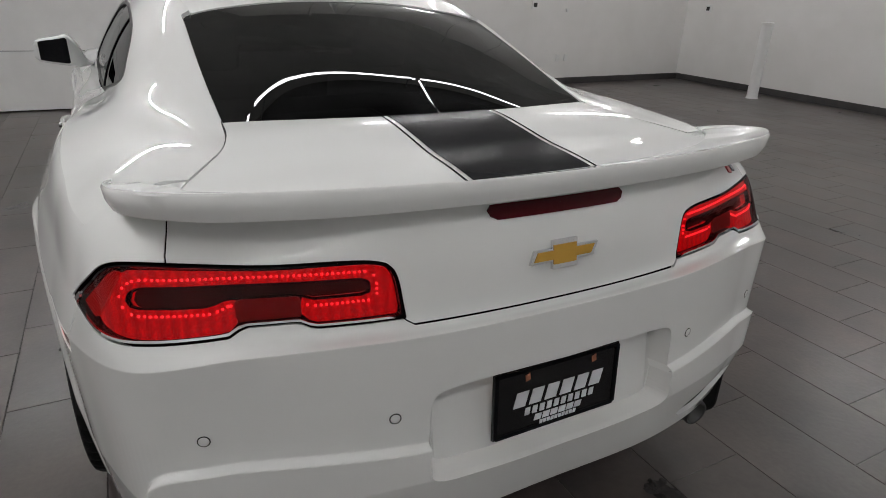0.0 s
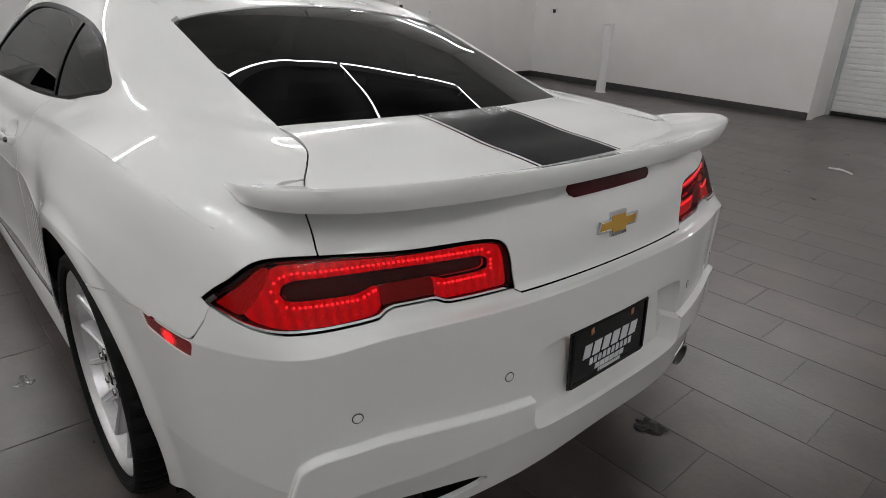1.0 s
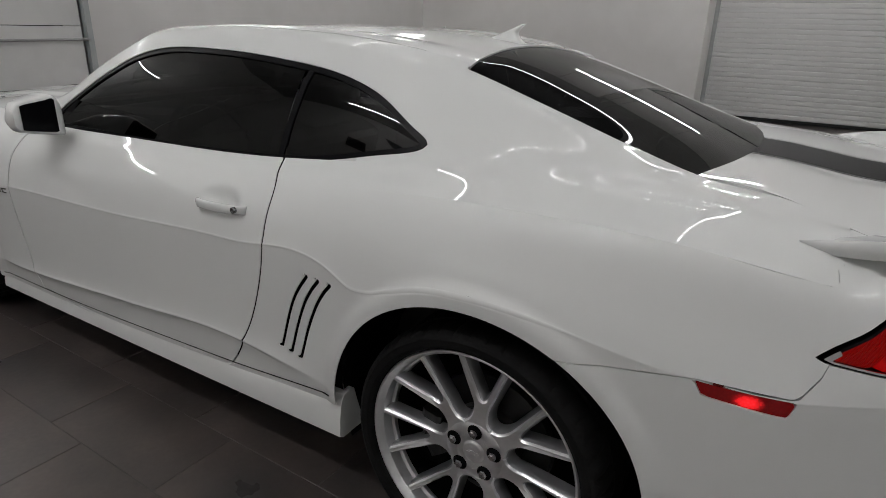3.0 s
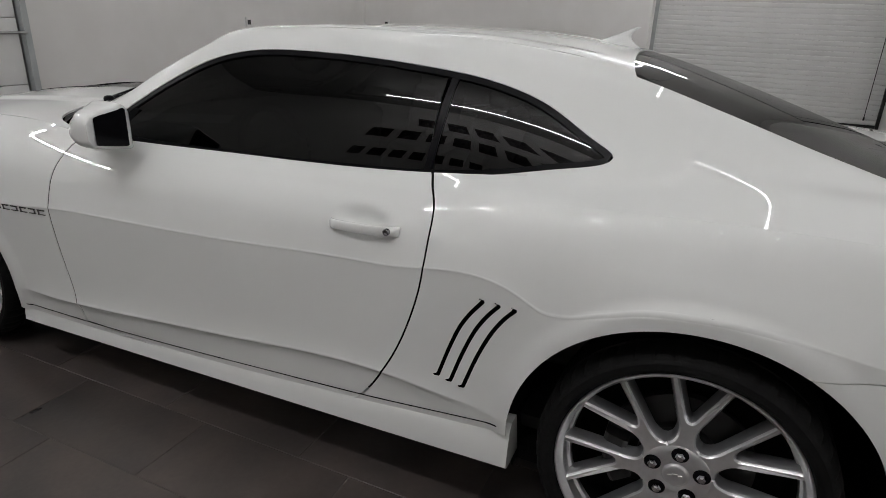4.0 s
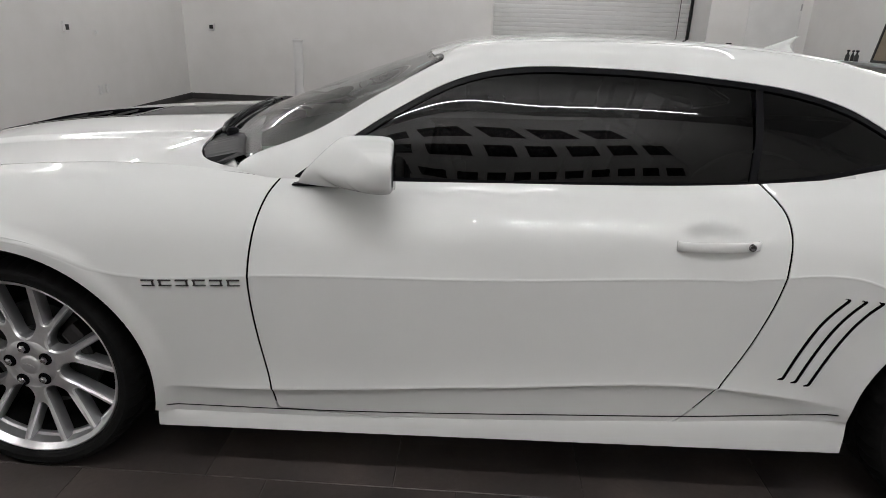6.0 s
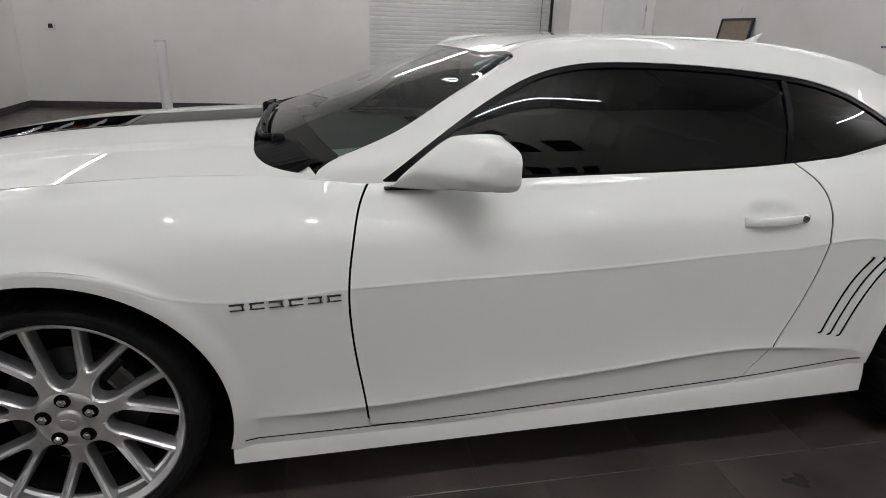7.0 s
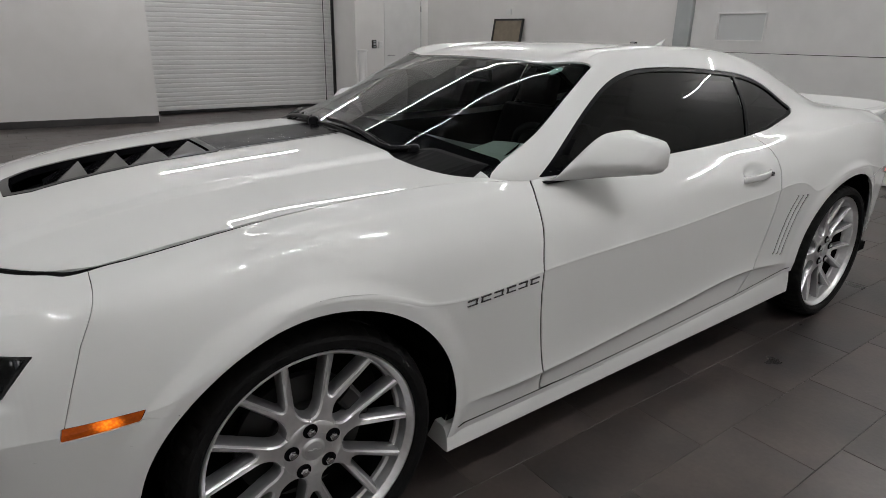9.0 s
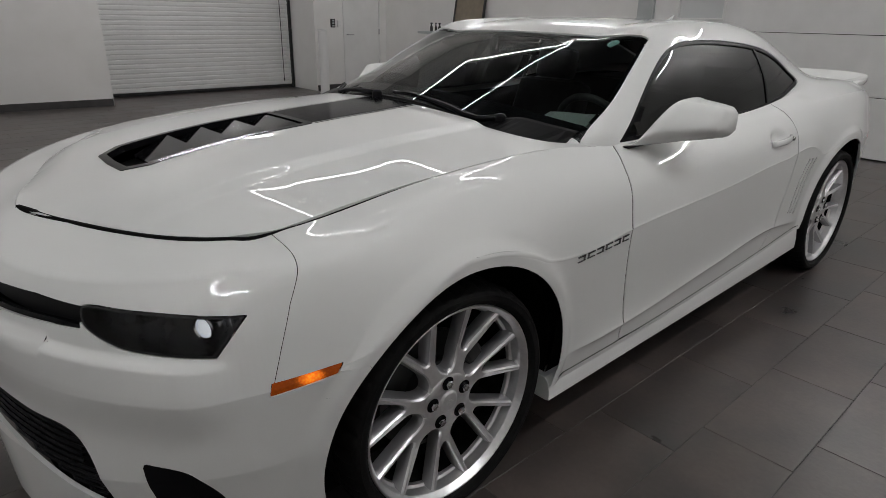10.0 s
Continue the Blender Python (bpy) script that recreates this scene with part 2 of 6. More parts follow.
BLACK_PLASTIC = material("black_plastic", (0.012, 0.012, 0.012), 0.4)

# floor tile: dark stone with brownish drift, unlike from tile to tile
TILE = bpy.data.materials.new("dark_stone_tile")
TILE.use_nodes = True
nt = TILE.node_tree
bs = nt.nodes["Principled BSDF"]
tc, oi, geo = nt.nodes.new("ShaderNodeTexCoord"), nt.nodes.new("ShaderNodeObjectInfo"), nt.nodes.new("ShaderNodeNewGeometry")
add = nt.nodes.new("ShaderNodeMath")
add.operation = "ADD"
nt.links.new(oi.outputs["Random"], add.inputs[0])
nt.links.new(geo.outputs["Random Per Island"], add.inputs[1])
off = nt.nodes.new("ShaderNodeVectorMath")
off.operation = "ADD"
mul = nt.nodes.new("ShaderNodeMath")
mul.operation = "MULTIPLY"
mul.inputs[1].default_value = 37.0
nt.links.new(add.outputs[0], mul.inputs[0])
nt.links.new(tc.outputs["Object"], off.inputs[0])
nt.links.new(mul.outputs[0], off.inputs[1])
big, fine = nt.nodes.new("ShaderNodeTexNoise"), nt.nodes.new("ShaderNodeTexNoise")
big.inputs["Scale"].default_value, big.inputs["Detail"].default_value = 3.2, 5
fine.inputs["Scale"].default_value, fine.inputs["Detail"].default_value = 55, 5
nt.links.new(off.outputs[0], big.inputs["Vector"]), nt.links.new(off.outputs[0], fine.inputs["Vector"])
ramp = nt.nodes.new("ShaderNodeValToRGB")
ramp.color_ramp.elements[0].position, ramp.color_ramp.elements[1].position = 0.2, 0.85
ramp.color_ramp.elements[0].color, ramp.color_ramp.elements[1].color = (0.034, 0.033, 0.034, 1), (0.104, 0.080, 0.071, 1)
nt.links.new(big.outputs["Fac"], ramp.inputs["Fac"])
tone = nt.nodes.new("ShaderNodeMapRange")
tone.inputs["From Max"].default_value, tone.inputs["To Min"].default_value, tone.inputs["To Max"].default_value = 2.0, 0.78, 1.25
nt.links.new(add.outputs[0], tone.inputs["Value"])
ft = nt.nodes.new("ShaderNodeMapRange")
ft.inputs["To Min"].default_value, ft.inputs["To Max"].default_value = 0.8, 1.2
nt.links.new(fine.outputs["Fac"], ft.inputs["Value"])
m1, m2 = nt.nodes.new("ShaderNodeVectorMath"), nt.nodes.new("ShaderNodeVectorMath")
m1.operation = m2.operation = "SCALE"
nt.links.new(ramp.outputs["Color"], m1.inputs[0])
drift, dr = nt.nodes.new("ShaderNodeTexNoise"), nt.nodes.new("ShaderNodeMapRange")
drift.inputs["Scale"].default_value, drift.inputs["Detail"].default_value = 1.3, 4
dr.inputs["From Min"].default_value, dr.inputs["From Max"].default_value = .3, .7
dr.inputs["To Min"].default_value, dr.inputs["To Max"].default_value = .62, 1.34
nt.links.new(geo.outputs["Position"], drift.inputs["Vector"]), nt.links.new(drift.outputs["Fac"], dr.inputs["Value"])
both_ = nt.nodes.new("ShaderNodeMath")
both_.operation = "MULTIPLY"
nt.links.new(dr.outputs["Result"], both_.inputs[0]), nt.links.new(tone.outputs["Result"], both_.inputs[1])
nt.links.new(both_.outputs[0], m1.inputs["Scale"])
nt.links.new(m1.outputs[0], m2.inputs[0]), nt.links.new(ft.outputs["Result"], m2.inputs["Scale"])
nt.links.new(m2.outputs[0], bs.inputs["Base Color"])
bs.inputs["Specular IOR Level"].default_value = 0.5
rr = nt.nodes.new("ShaderNodeMapRange")
rr.inputs["To Min"].default_value, rr.inputs["To Max"].default_value = 0.22, 0.40
nt.links.new(big.outputs["Fac"], rr.inputs["Value"])
nt.links.new(rr.outputs["Result"], bs.inputs["Roughness"])
bp = nt.nodes.new("ShaderNodeBump")
bp.inputs["Strength"].default_value, bp.inputs["Distance"].default_value = 0.25, 0.002
nt.links.new(fine.outputs["Fac"], bp.inputs["Height"])
nt.links.new(bp.outputs["Normal"], bs.inputs["Normal"])

FX0, FX1 = 4.80, 5.36      # front wall, near the overhead door and at the far corner
BX, SY = -5.25, 4.4
FAR_A, FAR_B = (FX1, -8.78), (-0.11, -8.36)
RD_Y, RD_X0, RD_X1 = -9.3, -0.09, -3.60


def slab(name, a, b, z0, z1, thick=0.2, mat=WALL, parent=None, kind="structure"):
    """An upright slab from a to b in plan, its thickness to the left of the way."""
    a, b = Vector((*a, 0)), Vector((*b, 0))
    d = (b - a).normalized()
    out = Vector((-d.y, d.x, 0)) * thick
    bm = bmesh.new()
    lo = [bm.verts.new(p + Vector((0, 0, z0))) for p in (a, b, b + out, a + out)]
    hi = [bm.verts.new(p + Vector((0, 0, z1))) for p in (a, b, b + out, a + out)]
    bm.faces.new(lo[::-1]), bm.faces.new(hi)
    for i in range(4):
        bm.faces.new((lo[i], lo[(i + 1) % 4], hi[(i + 1) % 4], hi[i]))
    ob = part(name, bm, mat, parent)
    return tagged(ob, kind=kind) if not parent else ob


floor = tagged(part("floor", box_bm((-6.2, -10.2, -0.12), (6.4, 5.6, -0.0024)), SLAB), "dark grey stone-look tiled showroom floor", "floor", kind="structure")
tagged(part("ceiling", box_bm((-6.2, -10.2, CEIL), (6.4, 5.6, CEIL + 0.1)), DECKING), "grey painted ceiling above an added black panel", "ceiling", kind="structure")
PANEL = grain(material("black_panel", (0.03, 0.03, 0.03), 0.6), 3, (0.024, 0.024, 0.024), (0.036, 0.036, 0.036))
# walls; the front wall holds an overhead door, the far wall a roller door in a recess
FRONT_Y = -1.72
slab("wall_front", (FX0 + .28, FRONT_Y), FAR_A, 0, CEIL, 0.2)
slab("wall_front_end", (FX0 + .0, 3.9), (FX0 + .0, SY + .2), 0, CEIL, -0.2)
slab("wall_front_top", (FX0 + .02, 3.9), (FX0 + .12, FRONT_Y), 3.2, CEIL, 0.2)
slab("wall_far", FAR_A, FAR_B, 0, CEIL, 0.2)
slab("jamb_east", (FAR_B[0], FAR_B[1] - .03), (RD_X0 + .05, RD_Y - .05), 0, CEIL, 0.15)
slab("wall_over_roller_door", (RD_X0 + .1, RD_Y + .3), (RD_X1 - .05, RD_Y + .3), 2.9, CEIL, 0.2)
slab("jamb_west", (RD_X1 - .04, RD_Y - .05), (RD_X1 - .04, -8.4), 0, CEIL, 0.15)
slab("wall_far_west", (RD_X1 - .19, -8.4), (-4.25, -8.4), 0, CEIL, 0.2)
slab("wall_far_corner", (-5.09, -8.4), (BX - .05, -8.4), 0, CEIL, 0.2)
slab("wall_over_door", (-4.25, -8.4), (-5.09, -8.4), 2.08, CEIL, 0.2)
slab("wall_back", (BX, -8.4), (BX, -2.79), 0, CEIL, 0.2)
slab("wall_back_top", (BX, -2.79), (BX, 3.6), 3.2, CEIL, 0.2)
slab("wall_back_end", (BX, 3.6), (BX, SY + .2), 0, CEIL, 0.2)
slab("wall_sign", (BX, SY), (FX0 + .2, SY), 0, CEIL, 0.2)


slab("baseboard", (FX0 + .268, FRONT_Y), (FX1 - .012, -8.76), 0, .105, -0.012, BASE)
slab("baseboard", (FX1 - .012, -8.765), (-0.10, -8.348), 0, .105, 0.012, BASE)
slab("baseboard", (RD_X1 - .05, -8.388), (-4.25, -8.388), 0, .105, 0.012, BASE)
slab("baseboard", (BX + .012, -8.4), (BX + .012, -2.80), 0, .105, 0.012, BASE)
slab("baseboard", (BX, SY - .012), (FX0 + .2, SY - .012), 0, .105, 0.012, BASE)

# roller door of interlocking slats
roller = tagged(new("roller_door"), "closed white roller door of narrow steel slats", "roller door", kind="structure")
pitch = 0.076
sm = bmesh.new()
prof = [(0, 0), (.008, .006), (.012, .022), (.012, .054), (.008, .070), (0, .0755)]
vv = [[sm.verts.new((x, RD_Y + d, z)) for d, z in prof] for x in (RD_X0, RD_X1)]
for i in range(len(prof) - 1):
    sm.faces.new((vv[0][i], vv[1][i], vv[1][i + 1], vv[0][i + 1]))
slat = part("slat", sm, DOORPAINT, roller)
slat.location = (0, 0, .06)
for k in range(1, 37):
    o = new("slat", slat.data)
    o.parent = roller
    o.location = (0, 0, .06 + pitch * k)
part("bottom_bar", box_bm((RD_X1, RD_Y - .02, .012), (RD_X0, RD_Y + .02, .06), .004), BLACK_PLASTIC, roller)
part("guide_rail", box_bm((RD_X0 - .02, RD_Y - .03, 0), (RD_X0 + .05, RD_Y + .05, 2.95), .004), GREYPAINT, roller)
part("guide_rail", box_bm((RD_X1 - .035, RD_Y - .03, 0), (RD_X1 + .012, RD_Y + .05, 2.95), .004), BLACK_PLASTIC, roller)
part("pull_cord", tube_bm([(RD_X1 + .19, RD_Y + .05, 3.0), (RD_X1 + .19, RD_Y + .05, .18)], .006, 6), BLACK_PLASTIC, roller)
part("cord_weight", lathe([(.012, 0), (.014, .02), (.012, .05), (0, .055)], Matrix.Translation((RD_X1 + .19, RD_Y + .05, .13)), 12), BLACK_PLASTIC, roller)

# bollards
def bollard(x, y):
    return tagged(part("bollard", lathe([(.095, 0), (.095, .012), (.080, .016), (.080, 1.08), (.092, 1.085), (.092, 1.105), (.06, 1.112), (0, 1.114)], Matrix.Translation((x, y, .0)), 32), WHITE_PLASTIC, smooth=True),
                  "white round steel bollard standing on the floor", "bollard", "bollards by the roller door")


for x in (3.10, -3.57):
    b = bollard(x, -8.02)
    b.data.set_sharp_from_angle(angle=radians(35))

# personnel door
pd = tagged(new("door_1"), "closed white flush personnel door", "door", kind="structure")
part("door_leaf", box_bm((-5.07, -8.44, .012), (-4.27, -8.40, 2.06), .003), DOORPAINT, pd)
for x0, x1, z0, z1 in ((-5.09, -5.07, 0, 2.08), (-4.27, -4.25, 0, 2.08), (-5.07, -4.27, 2.06, 2.08)):
    part("door_frame", box_bm((x0, -8.46, z0), (x1, -8.385, z1), .002), DOORPAINT, pd)
for z in (.25, 1.05, 1.85):
    part("hinge", box_bm((-5.083, -8.398, z - .05), (-5.06, -8.380, z + .05), .004), ALU, pd)
part("door_lever", tube_bm([(-4.33, -8.40, 1.0), (-4.33, -8.345, 1.0), (-4.34, -8.34, 1.0), (-4.45, -8.34, 1.0)], .010, 8), ALU, pd)


# wall devices: a white box with a dark window, outlets, a black control
def device(p, n, w, h, dark, name, label):
    n = Vector((*n, 0)).normalized()
    u = Vector((-n.y, n.x, 0))
    m = Matrix.Translation(p) @ Matrix((u, (0, 0, 1), n)).transposed().to_4x4()
    bm = box_bm((-w, -h, 0), (w, h, .03), .006)
    bmesh.ops.transform(bm, matrix=m, verts=bm.verts)
    ob = tagged(part(name, bm, BLACK_PLASTIC if dark == 2 else WHITE_PLASTIC), label, name.replace("_", " "))
    if dark == 1:
        bm = box_bm((-w * .6, -h * .55, .03), (w * .6, h * .45, .034), .002)
        bmesh.ops.transform(bm, matrix=m, verts=bm.verts)
        part("display", bm, BLACK_PLASTIC, ob)
    if dark == 2:
        for k in (-1, 0, 1):
            bm = box_bm((-w * .5, k * h * .6 - h * .18, .03), (w * .5, k * h * .6 + h * .18, .036), .002)
            bmesh.ops.transform(bm, matrix=m, verts=bm.verts)
            part("push_button", bm, GREYPAINT, ob)
    if dark == 0:
        for k in (-1, 1):
            bm = box_bm((-w * .5, k * h * .45 - h * .25, .029), (w * .5, k * h * .45 + h * .25, .032), .001)
            bmesh.ops.transform(bm, matrix=m, verts=bm.verts)
            part("socket", bm, DOORPAINT, ob)
    return ob


def wall_x(y):
    return FX0 + .28 + (FX1 - FX0 - .28) * (y - FRONT_Y) / (-8.78 - FRONT_Y)


def wall_y(x):
    return -8.78 + (x - FX1) * (.42 / -5.47)


device((wall_x(-5.27), -5.27, 1.235), (-1, 0), .055, .065, 1, "wall_sensor", "white wall sensor with a dark display")
device((wall_x(-5.83), -5.83, .43), (-1, 0), .035, .058, 0, "wall_outlet", "white wall outlet low on the wall")
device((wall_x(-6.0), -6.0, .43), (-1, 0), .035, .058, 0, "wall_outlet", "white wall outlet low on the wall")
device((wall_x(-5.93), -5.93, 1.165), (-1, 0), .02, .025, 3, "wall_switch", "small white wall switch")
device((4.83, wall_y(4.83), 1.26), (0, 1), .055, .065, 1, "wall_sensor", "white wall sensor with a dark display")
device((-4.02, -8.4, 1.20), (0, 1), .045, .075, 2, "door_control", "black three-button roller door control")
device((-4.16, -8.4, 1.19), (0, 1), .04, .06, 0, "wall_switch", "white wall switch plate beside the door")
device((BX, -3.42, 1.33), (1, 0), .05, .012, 2, "wall_bracket", "small dark wall bracket")

# framed board on a wall shelf with small black tools
bd = tagged(new("framed_board"), "dark-framed tan board leaning over a wall shelf", "picture")
mb = Matrix.Translation((BX + .10, -5.97, 1.12)) @ Matrix.Rotation(radians(-9), 4, "Y")
TAN = grain(material("tan_board", (0.22, 0.18, 0.13), 0.5), 9, (0.19, 0.155, 0.11), (0.25, 0.205, 0.15))
bm = box_bm((0, -.34, 0), (.015, .34, .52), .002)
bmesh.ops.transform(bm, matrix=mb, verts=bm.verts)
part("board", bm, TAN, bd)
for lo, hi in (((-.005, -.36, -.02), (.03, -.33, .54)), ((-.005, .33, -.02), (.03, .36, .54)), ((-.005, -.33, -.02), (.03, .33, .01)), ((-.005, -.33, .51), (.03, .33, .54))):
    bm = box_bm(lo, hi, .003)
    bmesh.ops.transform(bm, matrix=mb, verts=bm.verts)
    part("frame_bar", bm, BLACK_PLASTIC, bd)
tagged(part("wall_shelf", box_bm((BX, -7.05, 1.06), (BX + .30, -5.45, 1.10), .004), GREYPAINT), "grey wall shelf under the framed board", "shelf")
for k, (y, r) in enumerate(((-6.62, .03), (-6.72, .022), (-6.84, .028))):
    tagged(part("spray_bottle", lathe([(r, 0), (r, .07), (r * .5, .095), (r * .35, .12), (r * .8, .125), (r * .7, .145), (0, .147)], Matrix.Translation((BX + .15, y, 1.10)), 16), BLACK_PLASTIC, smooth=True), "small black spray bottle on the wall shelf", "bottle", "bottles on the shelf")
device((BX, -6.0, 1.76), (1, 0), .06, .05, 0, "wall_outlet", "white wall outlet above the framed board")


# overhead sectional doors
def sectional(name, x, y0, y1, facing, label, window=None):
    ob = tagged(new(name), label, "overhead door", kind="structure")
    seams = [0.01, .635, 1.245, 1.86, 2.47, 3.2]
    for z0, z1 in zip(seams, seams[1:]):
        wz = window and z0 < window[2] < z1
        if not wz:
            part("door_section", box_bm((x - .03 if facing > 0 else x, y0, z0 + .003), (x if facing > 0 else x + .03, y1, z1 - .003), .006), DOORPAINT, ob)
            continue
        a, b, c, d = window
        for lo, hi in (((y0, z0 + .003), (a, z1 - .003)), ((b, z0 + .003), (y1, z1 - .003)), ((a, z0 + .003), (b, c)), ((a, d), (b, z1 - .003))):
            part("door_section", box_bm((x - .03, lo[0], lo[1]), (x, hi[0], hi[1]), .002), DOORPAINT, ob)
        part("window_pane", box_bm((x - .02, a, c), (x - .012, b, d)), material("frosted_pane", (0.62, 0.64, 0.64), 0.2), ob)
        for lo, hi in (((a - .02, c - .02), (b + .02, c)), ((a - .02, d), (b + .02, d + .02)), ((a - .02, c), (a, d)), ((b, c), (b + .02, d))):
            part("window_frame", box_bm((x, lo[0], lo[1]), (x + .012, hi[0], hi[1]), .003), DOORPAINT, ob)
    return ob


sectional("overhead_door_back", BX + .03, -2.56, 3.6, 1, "closed white sectional overhead door with a small window", (-2.22, -1.66, 1.385, 1.67))
part("door_track", box_bm((BX - .02, -2.79, 0), (BX + .07, -2.57, 3.2), .006), GREYPAINT, bpy.data.objects["overhead_door_back"])
od = sectional("overhead_door_front", FX0 + .02, FRONT_Y + .06, 3.9, -1, "closed white sectional overhead door with a lock bar")
part("door_track", box_bm((FX0 - .03, FRONT_Y - .03, 0), (FX0 + .05, FRONT_Y + .03, 3.2), .004), GREYPAINT, od)
part("lock_bar", tube_bm([(FX0 - .04, -1.70, 1.115), (FX0 - .04, -.30, 1.10)], .014, 8), ALU, od)
part("lock_case", box_bm((FX0 - .06, -.79, 1.05), (FX0 + .02, -.71, 1.16), .012), ALU, od)
part("lock_handle", tube_bm([(FX0 - .07, -.75, 1.10), (FX0 - .085, -.75, 1.10), (FX0 - .085, -.69, 1.02)], .010, 8), BLACK_PLASTIC, od)
slab("jamb_front", (FX0 - .0, FRONT_Y - .03), (FX0 + .30, FRONT_Y - .03), 0, CEIL, 0.03)

# black print blocks high on the wall behind the camera
SIGN = material("black_vinyl", (0.012, 0.012, 0.012), 0.4)
sign = tagged(new("wall_lettering"), "rows of black vinyl print blocks on the white wall", "sign")


def block_row(x0, x1, z, h, count, slant, gap):
    w = (x1 - x0) / count
    for k in range(count):
        a, b = x0 + w * k + gap / 2, x0 + w * (k + 1) - gap / 2
        bm = bmesh.new()
        for pa, pb, z0, z1 in ((a, b, 0, h),):
            q = [(pa + slant * z0, z0), (pb + slant * z0, z0), (pb + slant * z1, z1), (pa + slant * z1, z1)]
            lo = [bm.verts.new((x, SY, z + zz)) for x, zz in q]
            hi = [bm.verts.new((x, SY - .006, z + zz)) for x, zz in q]
            bm.faces.new(lo), bm.faces.new(hi[::-1])
            for i in range(4):
                bm.faces.new((lo[i], lo[(i + 1) % 4], hi[(i + 1) % 4], hi[i]))
        part("print_block", bm, SIGN, sign)


block_row(-1.62, 1.50, 4.10, .52, 6, .3, .16)
block_row(-2.05, 1.95, 3.22, .50, 10, .1, .13)
block_row(-2.05, 1.90, 2.32, .32, 16, 0, .08)

# tube lights: long rails joined by two cross bars, hung under the deck
def tube_light(a, b, lamp=1, z=TUBE_Z):
    a, b = Vector((*a, z)), Vector((*b, z))
    d = (b - a).normalized()
    u = Vector((-d.y, d.x, 0))
    ob = tagged(new("tube_light"), "lit white linear tube light under the ceiling, mirrored in the car or added as fill", "ceiling light", "tube lights")
    bm = bmesh.new()
    lo = [bm.verts.new(p + s * u * .007 - Vector((0, 0, .0))) for p, s in ((a, -1), (a, 1), (b, 1), (b, -1))]
    lo2 = [bm.verts.new(v.co + Vector((0, 0, .014))) for v in lo]
    bm.faces.new(lo), bm.faces.new(lo2)
    for i in range(4):
        bm.faces.new((lo[i], lo[(i + 1) % 4], lo2[(i + 1) % 4], lo2[i]))
    part("tube", bm, TUBES[lamp], ob)
    for p in (a + d * .08, b - d * .08):
        part("hanger", tube_bm([p + Vector((0, 0, .013)), Vector((p.x, p.y, CEIL))], .006, 5), ALU, ob)


RAILS = (.25, -1.6, -3.4)
LX0, LX1 = -1.75, .62
tube_light((1.90, 3.35), (-.22, 3.35), 0, 5.0)
tube_light((-.24, 3.35), (-2.36, 3.35), 0, 5.0)
for y in RAILS + (-7.15,):
    tube_light((LX0 + .03, y), ((LX0 + LX1) / 2 - .01, y), 3 if y < -7 else 1)
    tube_light(((LX0 + LX1) / 2 + .01, y), (LX1 - .03, y), 3 if y < -7 else 1)
for y0, y1 in zip(RAILS, RAILS[1:]):
    for x in (LX0, LX1):
        tube_light((x, y0 - .03), (x, y1 + .03))
# unseen rows added along the end walls to brighten the car's ends
for y in (2.6, -2.2, -5.4):
    tube_light((4.45, y), (4.45, y - 2.3), 2)
    tube_light((-4.9, y), (-4.9, y - 2.3), 2)
# unseen panel, added so the glass mirrors dark between the rails
tagged(part("added_black_panel", box_bm((LX0 - .05, -3.6, TUBE_Z + .18), (LX1 + .05, .45, TUBE_Z + .22), .01), PANEL), "black panel added above the tube lights to darken reflections", "ceiling panel", kind="structure")

# scraps on the floor
SCRAP = material("white_scrap", (0.7, 0.7, 0.69), 0.6)
tagged(part("plastic_scrap", tube_bm([(-1.56, -5.31, .012), (-1.47, -5.36, .020), (-1.40, -5.44, .012), (-1.45, -5.37, .02), (-1.33, -5.40, .012)], .008, 5), SCRAP), "bent scrap of white plastic on the floor", "scrap")
DEBRIS = grain(material("dark_debris", (0.012, 0.011, 0.010), 0.8), 60, (0.008, 0.007, 0.007), (0.03, 0.025, 0.022))
rnd = random.Random(5)
bm = bmesh.new()
for _ in range(16):
    x, y, r = -2.315 + rnd.uniform(-.045, .045), -.538 + rnd.uniform(-.03, .03), rnd.uniform(.008, .022)
    ring = [bm.verts.new((x + r * rnd.uniform(.6, 1.2) * math.cos(a), y + r * rnd.uniform(.5, 1.1) * math.sin(a), .001 + rnd.uniform(.001, .006))) for a in np.linspace(0, 2 * math.pi, 7, endpoint=False)]
    top = bm.verts.new((x, y, rnd.uniform(.004, .010)))
    for i in range(7):
        bm.faces.new((ring[i], ring[(i + 1) % 7], top))
bm_floor = [bm.verts.new((-2.315 + .05 * math.cos(a), -.538 + .035 * math.sin(a), .0006)) for a in np.linspace(0, 2 * math.pi, 9, endpoint=False)]
bm.faces.new(bm_floor)
tagged(part("floor_debris", bm, DEBRIS), "small patch of dark crumbled dirt on the floor tiles", "dirt")

# ---------------------------------------------------------------- car body
from mathutils.bvhtree import BVHTree

car = tagged(new("sports_coupe"), "glossy white two-door coupe with dark stripes, parked on tiles", "car")
AXLE_F, AXLE_R, HUB_Z, TYRE_R = 1.426, -1.426, 0.358, 0.349   # HUB_Z: middle of the wheel arches

